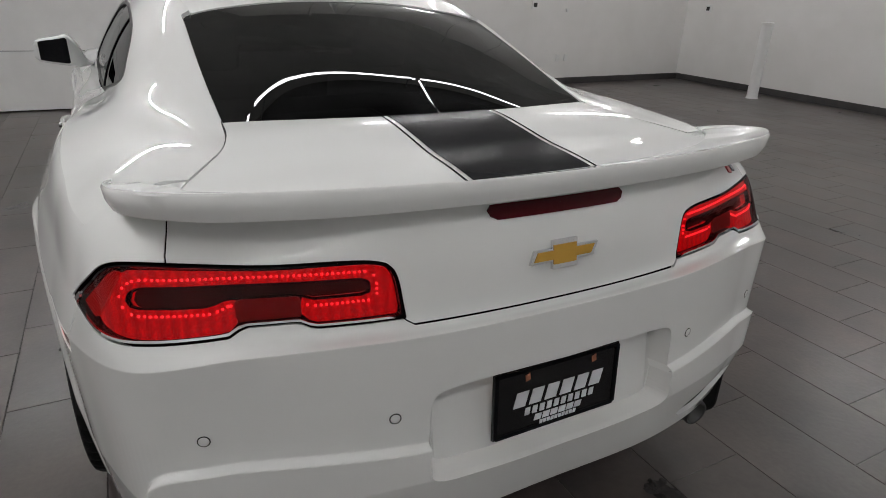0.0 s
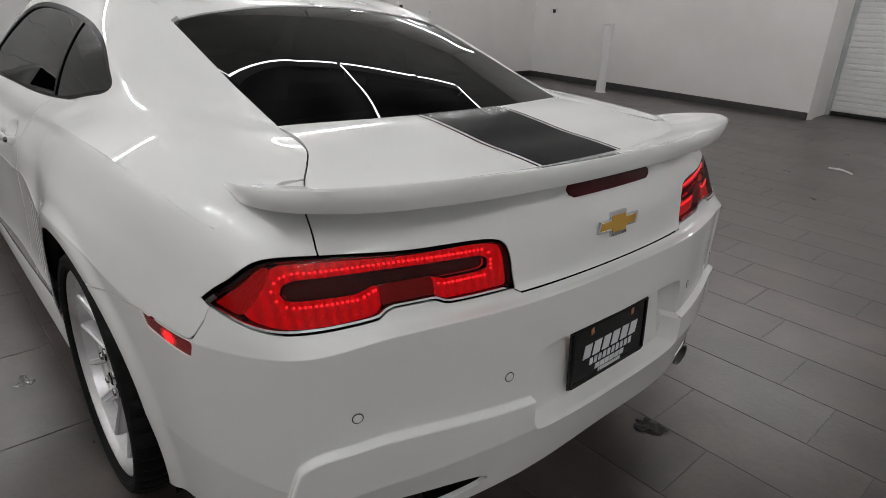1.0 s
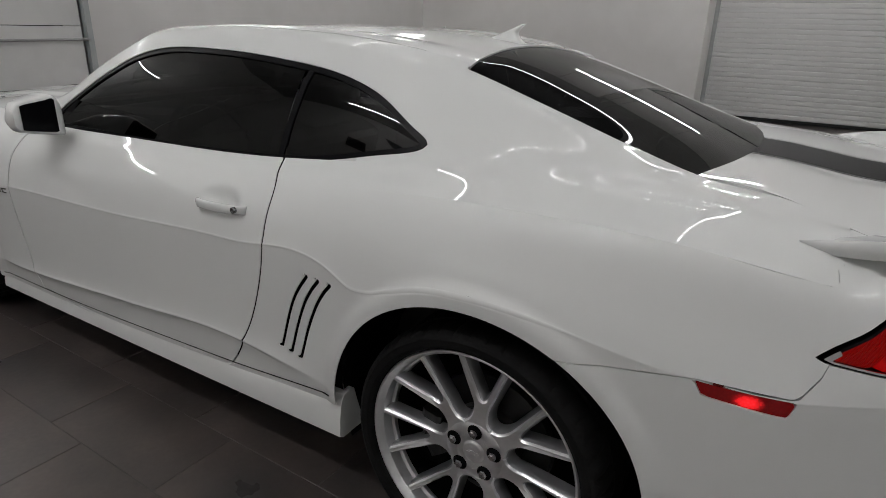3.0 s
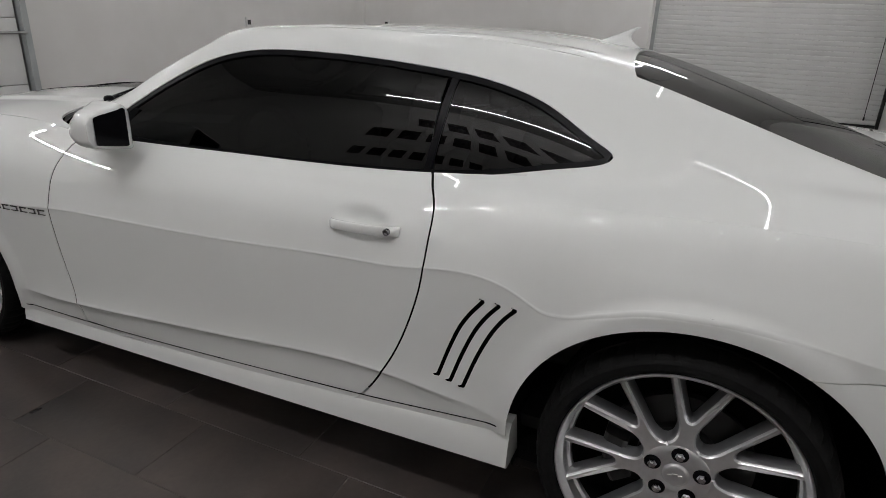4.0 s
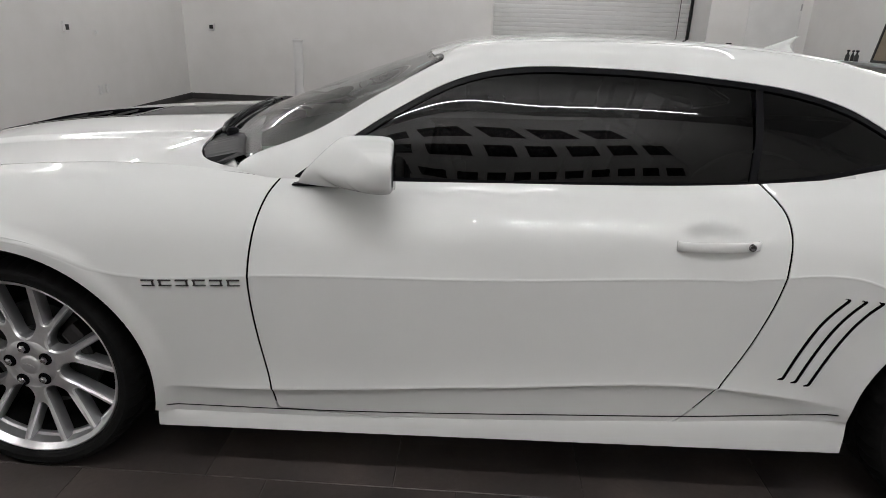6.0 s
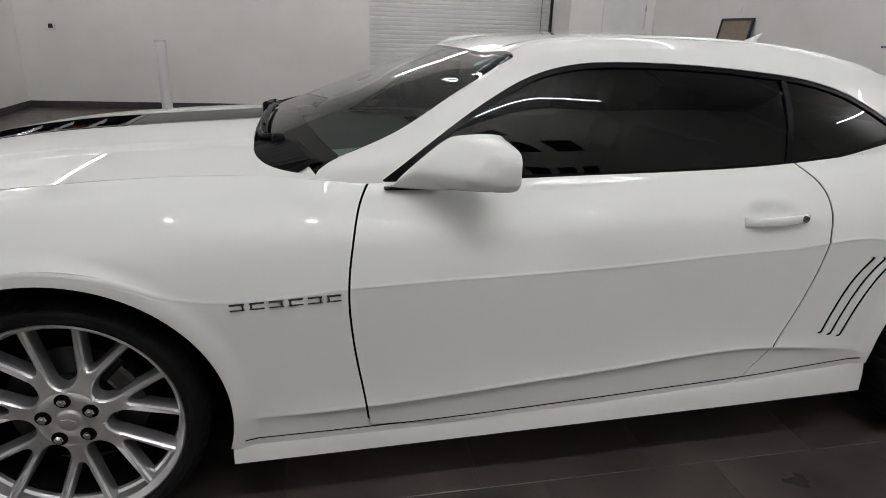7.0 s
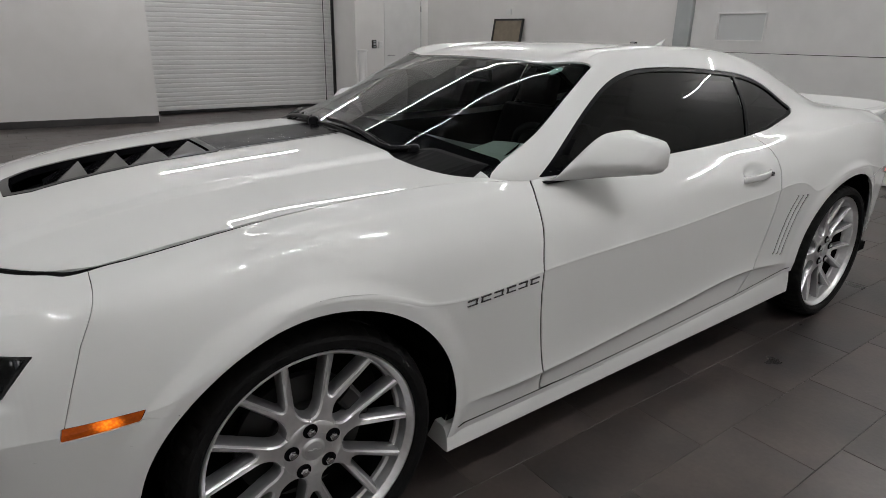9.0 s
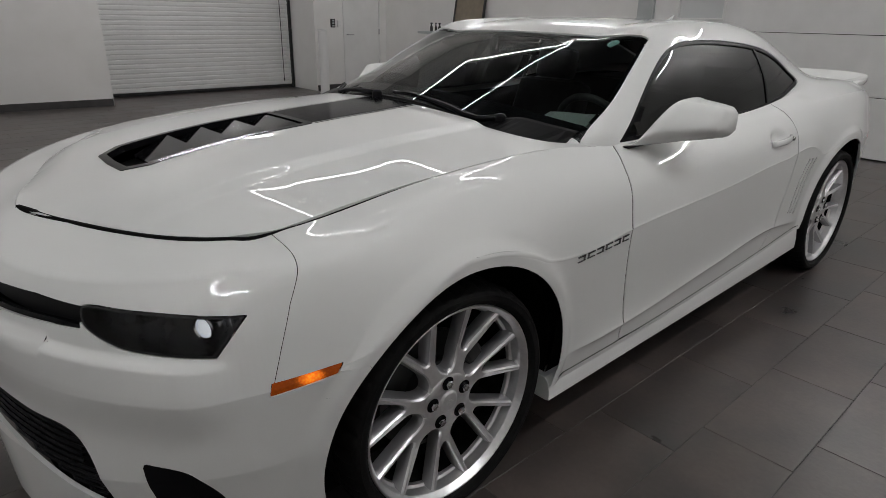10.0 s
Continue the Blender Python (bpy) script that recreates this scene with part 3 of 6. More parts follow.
# feature lines of the lower body, from the front centre round the left side to the rear centre
SILL_LINE = [(2.37, 0, .17), (2.34, .35, .17), (2.20, .66, .18), (1.99, .84, .19), (1.75, .89, .19), (1.43, .89, .19), (1.05, .897, .20), (.64, .897, .20), (0, .896, .2),
             (-.6, .891, .2), (-1.0, .880, .21), (-1.43, .88, .21), (-1.85, .86, .25), (-2.06, .82, .28), (-2.24, .735, .31), (-2.325, .58, .335), (-2.395, .33, .36), (-2.41, 0, .372)]
LOW_LINE = [(2.385, 0, .38), (2.355, .35, .38), (2.215, .68, .40), (2.01, .87, .43), (1.78, .93, .44), (1.43, .935, .42), (1.05, .920, .338), (.64, .921, .353), (0, .916, .398),
            (-.6, .910, .433), (-1.0, .911, .39), (-1.43, .92, .46), (-1.86, .885, .46), (-2.08, .84, .46), (-2.285, .75, .47), (-2.352, .60, .48), (-2.425, .33, .50), (-2.445, 0, .5)]
WAIST_LINE = [(2.37, 0, .60), (2.33, .35, .60), (2.20, .68, .61), (2.01, .88, .62), (1.80, .95, .65), (1.43, .952, .795), (1.02, .947, .697), (.64, .938, .715), (0, .925, .73),
              (-.6, .912, .757), (-1.0, .920, .757), (-1.43, .936, .803), (-1.88, .893, .745), (-2.08, .852, .738), (-2.288, .757, .769), (-2.352, .60, .788), (-2.418, .33, .796), (-2.436, 0, .798)]
UPPER_LINE = [(2.36, 0, .72), (2.32, .35, .72), (2.18, .66, .745), (2.00, .85, .775), (1.84, .91, .81), (1.43, .931, .84), (1.0, .918, .83), (.64, .908, .83), (0, .897, .845),
              (-.6, .887, .86), (-1.0, .894, .865), (-1.43, .913, .87), (-1.87, .868, .85), (-2.09, .832, .813), (-2.255, .758, .811), (-2.322, .58, .81), (-2.378, .33, .808), (-2.40, 0, .805)]
SHOULDER_LINE = [(2.302, 0, .797), (2.262, .35, .806), (2.14, .627, .830), (1.98, .796, .858), (1.85, .864, .875), (1.43, .862, .93), (1.0, .850, .925), (.64, .842, .915), (0, .832, .925),
                 (-.6, .822, .94), (-1.0, .832, .966), (-1.43, .846, .990), (-1.85, .828, .980), (-2.06, .80, .952), (-2.205, .735, .925), (-2.283, .58, .92), (-2.358, .33, .91), (-2.385, 0, .905)]
TOP_LINE = [(2.205, 0, .846), (2.115, .30, .854), (2.02, .53, .866), (1.92, .67, .878), (1.82, .75, .90), (1.43, .765, .952), (1.0, .765, .972), (.64, .785, .955), (0, .78, .962),
            (-.6, .765, .98), (-1.0, .745, 1.012), (-1.43, .732, 1.036), (-1.85, .715, 1.028), (-2.04, .712, 1.012), (-2.14, .655, 1.007), (-2.22, .53, 1.005), (-2.315, .31, 1.0), (-2.345, 0, 1.0)]


def stations(line, crest=None):
    """Adds stations to a feature line before and behind both wheels; a crest gives their heights."""
    fy, fz = (curve_fn([(q[0], q[k]) for q in line[4:13]]) for k in (1, 2))
    add = [1.28, 1.20, 1.13, 1.07, -1.03, -1.06, -1.12, -1.2, -1.3]
    out = list(line)
    for k, x in enumerate(add):
        out.append((x, float(fy(x)[0]), crest[k] if crest else float(fz(x)[0])))
    side = sorted([q for q in out if q not in line[:4] and q not in line[13:]], key=lambda q: -q[0])
    return line[:4] + side + line[13:]


CREST = [.776, .748, .716, .702, .742, .728, .729, .757, .790]
skin, crests = loft([stations(q) for q in (SILL_LINE, LOW_LINE)] + [stations(WAIST_LINE, CREST)] + [stations(q) for q in (UPPER_LINE, SHOULDER_LINE, TOP_LINE)], 0.014, 0.011, crease=(1, 2), nose=(4, 1.86, 1.97))
# a fine bead along the two creases of the flank
for r_, h_, x0_, x1_ in zip(crests, (.0010, .0014), (-.85, -1.75), (.95, 1.5)):
    x = skin[:, r_, 0]
    w = np.clip((x - x0_) / .2, 0, 1) * np.clip((x1_ - x) / .2, 0, 1) * (skin[:, r_, 1] > .8)
    skin[:, r_, 1] += h_ * w
body = Sheet.grid(skin)
if body.n[np.argmax(body.p[:, 1])][1] < 0:
    body = Sheet(body.p, -body.n, [f[::-1] for f in body.faces])


def smooth_step(v):
    v = np.clip(v, 0, 1)
    return v * v * (3 - 2 * v)


def push(sheet, d):
    """Moves the sheet's points along their normals and sets the normals anew."""
    p = sheet.p + sheet.n * np.asarray(d)[:, None]
    n = np.zeros_like(p)
    quads = np.array([f if len(f) == 4 else (*f, f[-1])[:4] for f in sheet.faces])
    fn = np.cross(p[quads[:, 2]] - p[quads[:, 0]], p[quads[:, 3]] - p[quads[:, 1]])
    for c in range(4):
        np.add.at(n, quads[:, c], fn)
    n /= np.linalg.norm(n, axis=1, keepdims=True) + 1e-12
    return Sheet(p, n, sheet.faces)


def refined(sheet, where):
    """Splits the four-sided faces near a place in four, so that fine cuts stay clean."""
    p, n, faces, mids = list(sheet.p), list(sheet.n), [], {}

    def mid(*ids):
        k = tuple(sorted(ids))
        if k not in mids:
            mids[k] = len(p)
            p.append(np.mean([p[i] for i in ids], axis=0))
            m = np.mean([n[i] for i in ids], axis=0)
            n.append(m / (np.linalg.norm(m) + 1e-12))
        return mids[k]

    for f in sheet.faces:
        if len(f) == 4 and any(where[i] for i in f):
            e = [mid(f[i], f[(i + 1) % 4]) for i in range(4)]
            c = mid(*f)
            faces += [(f[i], e[i], c, e[i - 1]) for i in range(4)]
        else:
            faces.append(f)
    return Sheet(np.array(p), np.array(n), faces)


for _ in range(2):
    q = body.p
    body = refined(body, (q[:, 0] > 1.75) & (q[:, 2] > .58) & (q[:, 2] < .81) & (q[:, 1] > .55))
    q = body.p
    body = refined(body, (q[:, 0] < -1.95) & (q[:, 2] > .40) & (q[:, 2] < .62) & (q[:, 1] < .80))
# soft flares round the wheel arches, the lower rear valance and the hollow behind the door handle
lift = np.zeros(len(body.p))
for ax in (AXLE_F, AXLE_R):
    r = np.hypot(body.p[:, 0] - ax, body.p[:, 2] - HUB_Z)
    lift += 0.011 * smooth_step((0.48 - r) / 0.045) * np.clip((np.abs(body.n[:, 1]) - 0.5) * 3, 0, 1)
VALANCE = rounded([(-.1, .30), (-.1, .572), (.302, .575), (.552, .584), (.66, .581), (.728, .570), (.757, .543), (.768, .50), (.778, .40), (.785, .30)], corners=(0, 1, 9))
below = np.where(body.p[:, 0] < -1.95, inside(VALANCE, body.p[:, [1, 2]]), -1)
lift += 0.017 * smooth_step(below / 0.007)
lift -= 0.024 * smooth_step(1.35 - np.hypot((body.p[:, 0] + .545) / .075, (body.p[:, 2] - .862) / .030)) * (np.abs(body.p[:, 0] + .55) < .3)
# flared ridge along the foot of the doors, and the ledge of the front bumper
ridge = curve_fn([(q[0], q[2]) for q in LOW_LINE[6:11]])(np.clip(body.p[:, 0], -1.0, 1.05))
d = body.p[:, 2] - ridge
lift += 0.010 * np.where(d > 0, np.exp(-np.abs(d) / .030), np.exp(-np.abs(d) / .014)) * smooth_step((.98 - body.p[:, 0]) / .2) * smooth_step((body.p[:, 0] + .98) / .25)
nose = smooth_step((.702 - body.p[:, 2]) / .022) * smooth_step((body.p[:, 2] - .50) / .13)
lift += 0.022 * nose * smooth_step((body.p[:, 0] - 1.99) / .10)
body = push(body, lift)


ARCH = {AXLE_F: .975, AXLE_R: .958}
SILL_TOP = curve_fn([(-1.0, .362), (-.59, .322), (-.22, .302), (.44, .272), (1.0, .262)])
below = body.p[:, 2] - SILL_TOP(np.clip(body.p[:, 0], -1.06, 1.06)) + .020
body = body.cut(np.where(np.abs(body.p[:, 0]) < 1.075, below, 1.0))


def xz(s):
    return s.p[:, [0, 2]]


def yz(s):
    return s.p[:, [1, 2]]


def xy(s):
    return s.p[:, [0, 1]]


for ax in (AXLE_F, AXLE_R):
    body = body.cut(np.hypot((body.p[:, 0] - ax) * ARCH[ax], body.p[:, 2] - HUB_Z) - 0.408)

GAP, THIN = 0.0029, 0.0014
DOOR = rounded([(.60, .99), (.655, .92), (.685, .80), (.695, .69), (.685, .55), (.655, .36), (.645, .275), (.3, .262), (-.1, .275), (-.42, .295), (-.52, .305), (-.565, .345),
                (-.66, .50), (-.725, .68), (-.745, .80), (-.74, .92), (-.69, .99)], corners=(0, 6, 16))
LAMP = rounded([(.325, .815), (.343, .903), (.365, .914), (.55, .917), (.745, .919), (.775, .907), (.805, .868), (.832, .820), (.80, .808), (.72, .807), (.64, .809), (.608, .811), (.585, .825), (.50, .827), (.478, .816), (.40, .815)], corners=(0, 7, 10, 11, 12, 13, 14, 15))
lamp_in = np.where(body.p[:, 0] < -1.9, inside(LAMP, yz(body)), -1)
door_in = np.where((body.p[:, 0] > -1.2) & (body.p[:, 0] < 1.2), inside(DOOR, xz(body)), -1)
# front bumper: ahead of the fender seam; rear bumper: below lamp and marker
SEAM_Z, SEAM_X = (.634, .640, .72, .80, .87, .92, 1.1), (1.735, 1.940, 1.914, 1.886, 1.852, 1.83, 1.8)
front_in = body.p[:, 0] - np.interp(body.p[:, 2], SEAM_Z, SEAM_X)
REAR_BUMPER = [(-1.30, .10), (-1.30, .672), (-1.55, .703), (-1.70, .722), (-1.835, .738), (-1.90, .745), (-2.07, .741), (-2.105, .803), (-2.25, .803), (-2.36, .803), (-2.7, .800), (-2.7, .10)]
rear_in = np.where(body.p[:, 0] < -1.0, inside(REAR_BUMPER, xz(body)), -1)
lamp_sill = .803 + .026 * smooth_step((body.p[:, 1] - .318) / .02)
rear_in = np.where((body.p[:, 0] < -2.1), np.maximum(rear_in, lamp_sill - body.p[:, 2]), rear_in)
TRUNK = [(-.5, .3), (.672, .3), (.682, .93), (.662, 1.0), (.64, 1.2), (-.5, 1.2)]
trunk_in = np.where(body.p[:, 0] < -1.95, np.minimum(inside(TRUNK, yz(body)), -rear_in), -1)
# openings
RECESS = rounded([(-.40, .50), (-.40, .678), (.265, .682), (.29, .668), (.298, .60), (.298, .505), (.28, .492), (.2, .49)], corners=(0, 1))
recess_in = np.where(body.p[:, 0] < -2.0, inside(RECESS, yz(body)), -1)
EXHAUST = rounded([(.40, .388), (.395, .40), (.42, .412), (.55, .424), (.66, .418), (.70, .395), (.66, .366), (.55, .366), (.45, .376)])
exhaust_in = np.where(body.p[:, 0] < -1.9, inside(EXHAUST, yz(body)), -1)
HEADLAMP = rounded([(.868, .788), (.862, .752), (.85, .706), (.79, .706), (.705, .712), (.64, .735), (.615, .752), (.60, .778), (.70, .786)], corners=(0, 2))
head_in = np.where(body.p[:, 0] > 1.8, inside(HEADLAMP, yz(body)), -1)
GRILLE = [(-.6, .716), (.37, .722), (.62, .738), (.598, .779), (.47, .778), (.31, .766), (-.6, .758)]
grille_in = np.where(body.p[:, 0] > 1.9, inside(GRILLE, yz(body)), -1)
INTAKE = rounded([(-.6, .405), (-.6, .505), (.30, .508), (.45, .505), (.585, .502), (.625, .466), (.672, .315), (.56, .345), (.42, .385), (.30, .405)], corners=(0, 1, 6))
intake_in = np.where(body.p[:, 0] > 1.9, inside(INTAKE, yz(body)), -1)
FOG = rounded([(.735, .458), (.81, .438), (.842, .36), (.83, .30), (.765, .31)], corners=(0,))
fog_in = np.where(body.p[:, 0] > 1.8, inside(FOG, yz(body)), -1)
MARK_F = [(1.952, .612), (1.945, .643), (1.80, .657), (1.813, .630)]
markf_in = np.where(body.p[:, 0] > 1.7, inside(MARK_F, xz(body)), -1)
MARK_R = [(-1.898, .742), (-1.915, .712), (-2.062, .700), (-2.073, .737)]
markr_in = np.where((body.p[:, 0] < -1.8) & (body.p[:, 1] > .7), inside(MARK_R, xz(body)), -1)
SLITS = []
SLIT_A = [(-.797, .472), (-.824, .555), (-.852, .627), (-.881, .676), (-.914, .718)]
SLIT_C = [(-.871, .456), (-.904, .552), (-.939, .631), (-.972, .683), (-1.000, .714)]
for k in range(3):
    c = np.array(SLIT_A) * (1 - k / 2) + np.array(SLIT_C) * k / 2
    c = spline(np.arange(5), c, np.linspace(0, 4, 13))
    d = np.gradient(c, axis=0)
    d /= np.linalg.norm(d, axis=1, keepdims=True)
    nrm = np.stack([d[:, 1], -d[:, 0]], 1) * .0055
    hi_, lo_ = c + nrm, c - nrm
    SLITS.append([tuple(q) for q in lo_] + [(c[-1][0] - .004, c[-1][1] + .004), (c[-1][0] + .014, c[-1][1] + .007), (c[-1][0] + .013, c[-1][1] + .001)]
                 + [tuple(q) for q in hi_[::-1]] + [(c[0][0] + .016, c[0][1] - .002), (c[0][0] + .015, c[0][1] - .008), (c[0][0] - .001, c[0][1] - .007)])
slit_in = np.maximum.reduce([np.where((body.p[:, 0] < -.7) & (body.p[:, 0] > -1.1), inside(q, xz(body)), -1) for q in SLITS])

door_s = body.cut(door_in - GAP)
door_l = door_s.object("door", PAINT, car, "white door with body-coloured handle and black window trim", flange=0.002)
door_r = door_s.mirror().object("door", PAINT, car, "white door with body-coloured handle and black window trim", flange=0.002)
front_s = body.cut(np.minimum.reduce([front_in - .0008, -head_in - .001, -grille_in, -intake_in, -fog_in, -markf_in]))
front_bumper = front_s.both().object("front_bumper", PAINT, car, "white front bumper with black grilles", flange=0.01)
rear_sheet = body.cut(np.minimum.reduce([rear_in - THIN, -recess_in, -exhaust_in, -markr_in]))
rear_sheet = rear_sheet.cut(np.where(rear_sheet.p[:, 0] < -1.9, -inside(LAMP, yz(rear_sheet)), 1) - .003)
rear_bumper = rear_sheet.both().object("rear_bumper", PAINT, car, "white rear bumper with a plate recess", flange=0.012)
fender_s = body.cut(np.minimum.reduce([-front_in - .0008, -door_in - GAP, -markf_in, np.where(body.p[:, 0] > 0.3, 1, -1)]))
fenders = [q.object("fender", PAINT, car, flange=0.002) for q in (fender_s, fender_s.mirror())]


SAIL_X0, SAIL_X1 = -.95, -2.09
side_of = lambda rr: (curve_fn([(q[0], q[1]) for q in rr[8:15]]), curve_fn([(q[0], q[2]) for q in rr[8:15]]))
sh_y, sh_z = side_of(SHOULDER_LINE)
over = np.where((body.p[:, 0] < SAIL_X0 - .006) & (body.p[:, 0] > SAIL_X1), sh_z(body.p[:, 0]) - body.p[:, 2], 1.0)
quarter_s = body.cut(np.minimum.reduce([over, -door_in - GAP, -rear_in - THIN, -markr_in, np.where(body.p[:, 0] < 0.3, 1, -1)]))
quarter_s = quarter_s.cut(np.where(quarter_s.p[:, 0] < -1.9, -inside(LAMP, yz(quarter_s)), 1) - .003)
quarter_s = quarter_s.cut(np.where(quarter_s.p[:, 0] < -1.95, -inside(TRUNK, yz(quarter_s)), 1) - THIN)
for _ in range(2):
    near = (quarter_s.p[:, 0] < -.74) & (quarter_s.p[:, 0] > -1.06) & (quarter_s.p[:, 2] < .76) & (quarter_s.p[:, 2] > .42)
    quarter_s = refined(quarter_s, near)
slit_in = np.maximum.reduce([np.where((quarter_s.p[:, 0] < -.7) & (quarter_s.p[:, 0] > -1.1), inside(q, xz(quarter_s)), -1) for q in SLITS])
quarter_s = quarter_s.cut(-slit_in)
quarters = [q.object("rear_fender", PAINT, car, "white rear fender with three slanted gill slits" if k == 0 else "", flange=0.003) for k, q in enumerate((quarter_s, quarter_s.mirror()))]
trunk_s = body.cut(trunk_in - THIN)
trunk_s = trunk_s.cut(np.where(trunk_s.p[:, 0] < -1.9, -inside(LAMP, yz(trunk_s)), 1) - .003)
trunk = trunk_s.both().object("trunk_lid", PAINT, car, "white trunk lid with a dark centre stripe", flange=0.003)
lamp_s = body.cut(lamp_in - 0.001)

# ---- hood
edge_y = curve_fn([(p[0], p[1]) for p in TOP_LINE[:8]])
edge_z = curve_fn([(p[0], p[2]) for p in TOP_LINE[:8]])
hood_mid = curve_fn([(2.25, .832), (2.1, .889), (1.9, .946), (1.65, .988), (1.38, 1.012), (1.1, 1.03), (.85, 1.045)])
xs = np.linspace(2.24, 0.70, 110)
qs = np.linspace(0, 1, 120)
hood_p = np.empty((len(xs), len(qs), 3))
for i, x in enumerate(xs):
    ye = max(edge_y(min(x, 1.82))[0] * 1.0, 0.5) if x < 1.82 else 0.75
    ze = edge_z(min(x, 1.82))[0] - (max(0, x - 1.82) * 0.22)
    zc = hood_mid(x)[0]
    yy = qs * ye
    # the raised middle ends in a crisp fold that turns in towards the nose
    fold = .462 - .30 * max(0, x - 1.93) ** 1.3
    dome = smooth_step((fold + .045 - yy) / .055)
    full = 2 + .8 * max(0, min(1, (x - 1.7) / .3))
    base = ze + (zc - .010 - ze) * (1 - (yy / ye) ** full)
    hood_p[i] = np.stack([np.full_like(yy, x), yy, base + 0.010 * dome * np.clip((2.12 - x) / .16, 0, 1)], 1)
HOOD = [(p[0], p[1]) for p in TOP_LINE[:8]]
hood_outline = np.r_[rounded([(p[0], -p[1]) for p in TOP_LINE[7:0:-1]] + HOOD + [(.86, .715), (.925, .62), (.95, .35), (.95, 0), (.95, -.35), (.925, -.62), (.86, -.715)], n=6)]
# the leading edge rolls down flush with the bumper
edge_d = np.clip(inside(hood_outline, hood_p.reshape(-1, 3)[:, :2]).reshape(hood_p.shape[:2]), 0, .12)
flush = np.interp(hood_p[..., 1], [p[1] for p in TOP_LINE[:5]], [p[2] for p in TOP_LINE[:5]]) + .28 * edge_d
roll = (1 - edge_d / .12) ** 2 * smooth_step((hood_p[..., 0] - 1.80) / .12)
hood_p[..., 2] += roll * np.minimum(0, flush - hood_p[..., 2])
hood_s = Sheet.grid(hood_p)
if hood_s.n[0][2] < 0:
    hood_s = Sheet(hood_s.p, -hood_s.n, [f[::-1] for f in hood_s.faces])
hood_in = inside(hood_outline, xy(hood_s))
hood_far = hood_s.cut(hood_in - .0022)
hood_s = hood_s.cut(hood_in - 0.0035 - 0.003 * smooth_step((hood_s.p[:, 0] - 1.2) / .3) - 0.0022 * smooth_step((hood_s.p[:, 0] - 1.80) / .12))
VENT = [(1.385, .155), (1.90, .16), (1.965, .115), (1.97, 0), (1.965, -.115), (1.90, -.16), (1.385, -.155)]
hood_vent = inside(VENT, xy(hood_s))
hood_full = hood_s
hood_s = hood_s.cut(-hood_vent)
hood_far = hood_far.cut(-inside(VENT, xy(hood_far))).mirror()
k = len(hood_s.p)
hood_all = Sheet(np.r_[hood_s.p, hood_far.p], np.r_[hood_s.n, hood_far.n], hood_s.faces + [tuple(i + k for i in f) for f in hood_far.faces])
hood = hood_all.object("hood", PAINT, car, "white hood with dark centre stripe and black vent insert", flange=0.007)

# ---- deck
deck_p = np.empty((50, 40, 3))
for i, x in enumerate(np.linspace(-1.55, -2.36, 50)):
    yy = np.linspace(0, .72, 40)
    z0 = curve_fn([(-1.5, 1.06), (-1.8, 1.058), (-1.9, 1.054), (-2.0, 1.042), (-2.1, 1.028), (-2.2, 1.02), (-2.36, 1.0)])(x)[0]
    deck_p[i] = np.stack([np.full(40, x), yy, z0 - 0.024 * (yy / .70) ** 3], 1)
deck_s = Sheet.grid(deck_p)
if deck_s.n[0][2] < 0:
    deck_s = Sheet(deck_s.p, -deck_s.n, [f[::-1] for f in deck_s.faces])
top_rear = [(p[0], p[1]) for p in TOP_LINE[12:]]
deck_out = rounded([(-1.55, .69), (-1.85, .685)] + top_rear[1:] + [(p[0], -p[1]) for p in top_rear[-2:0:-1]] + [(-1.85, -.685), (-1.55, -.69)], n=6, corners=(0, len(top_rear) * 2))
deck_s = deck_s.cut(inside(deck_out, xy(deck_s)))
deck_seam = curve_fn([(-2.40, .70), (-2.18, .662), (-2.10, .625), (-2.04, .585), (-1.98, .548), (-1.90, .524), (-1.78, .513), (-1.5, .51)])
ds = deck_seam(deck_s.p[:, 0]) - deck_s.p[:, 1]
quarter_top = deck_s.cut(np.minimum(-ds - .0018, SAIL_X1 - deck_s.p[:, 0]))
deck_s = deck_s.cut(np.minimum(ds - .0018, -1.74 - deck_s.p[:, 0]))
deck_s.both().object("deck_panel", PAINT, trunk, flange=0.008)
for q, o in zip((quarter_top, quarter_top.mirror()), quarters):
    q.object("fender_top", PAINT, o, flange=0.004)

# ---- canopy: roof, pillars and glazing
CX = [1.12, .90, .74, .55, .35, .18, -.1, -.45, -.8, -1.13, -1.4, -1.65, -1.80, -2.0]
BELT = [(.55, .90), (.68, .925), (.775, .945), (.79, .953), (.788, .957), (.785, .958), (.78, .963), (.77, .974), (.757, .987), (.742, .990), (.738, .985), (.725, .985), (.70, .98), (.66, .95)]
SIDE = [(.48, .925), (.66, .960), (.762, .985), (.757, 1.035), (.738, 1.09), (.718, 1.125), (.702, 1.15), (.695, 1.16), (.68, 1.16), (.650, 1.135), (.635, 1.085), (.618, 1.048), (.605, 1.020), (.58, .98)]
RAIL = [(.42, .941), (.60, .984), (.735, 1.005), (.71, 1.075), (.665, 1.19), (.622, 1.272), (.59, 1.305), (.575, 1.312), (.555, 1.298), (.528, 1.248), (.52, 1.1705), (.515, 1.091), (.512, 1.0465), (.505, .9875)]
MID = [(.22, .966), (.34, 1.04), (.42, 1.090), (.42, 1.161), (.40, 1.239), (.38, 1.300), (.36, 1.334), (.35, 1.34), (.33, 1.326), (.31, 1.281), (.304, 1.204), (.30, 1.121), (.30, 1.069), (.3, 1.000)]
CREST = [.979, 1.062, 1.122, 1.192, 1.262, 1.316, 1.347, 1.353, 1.338, 1.296, 1.219, 1.135, 1.0815, 1.0075]
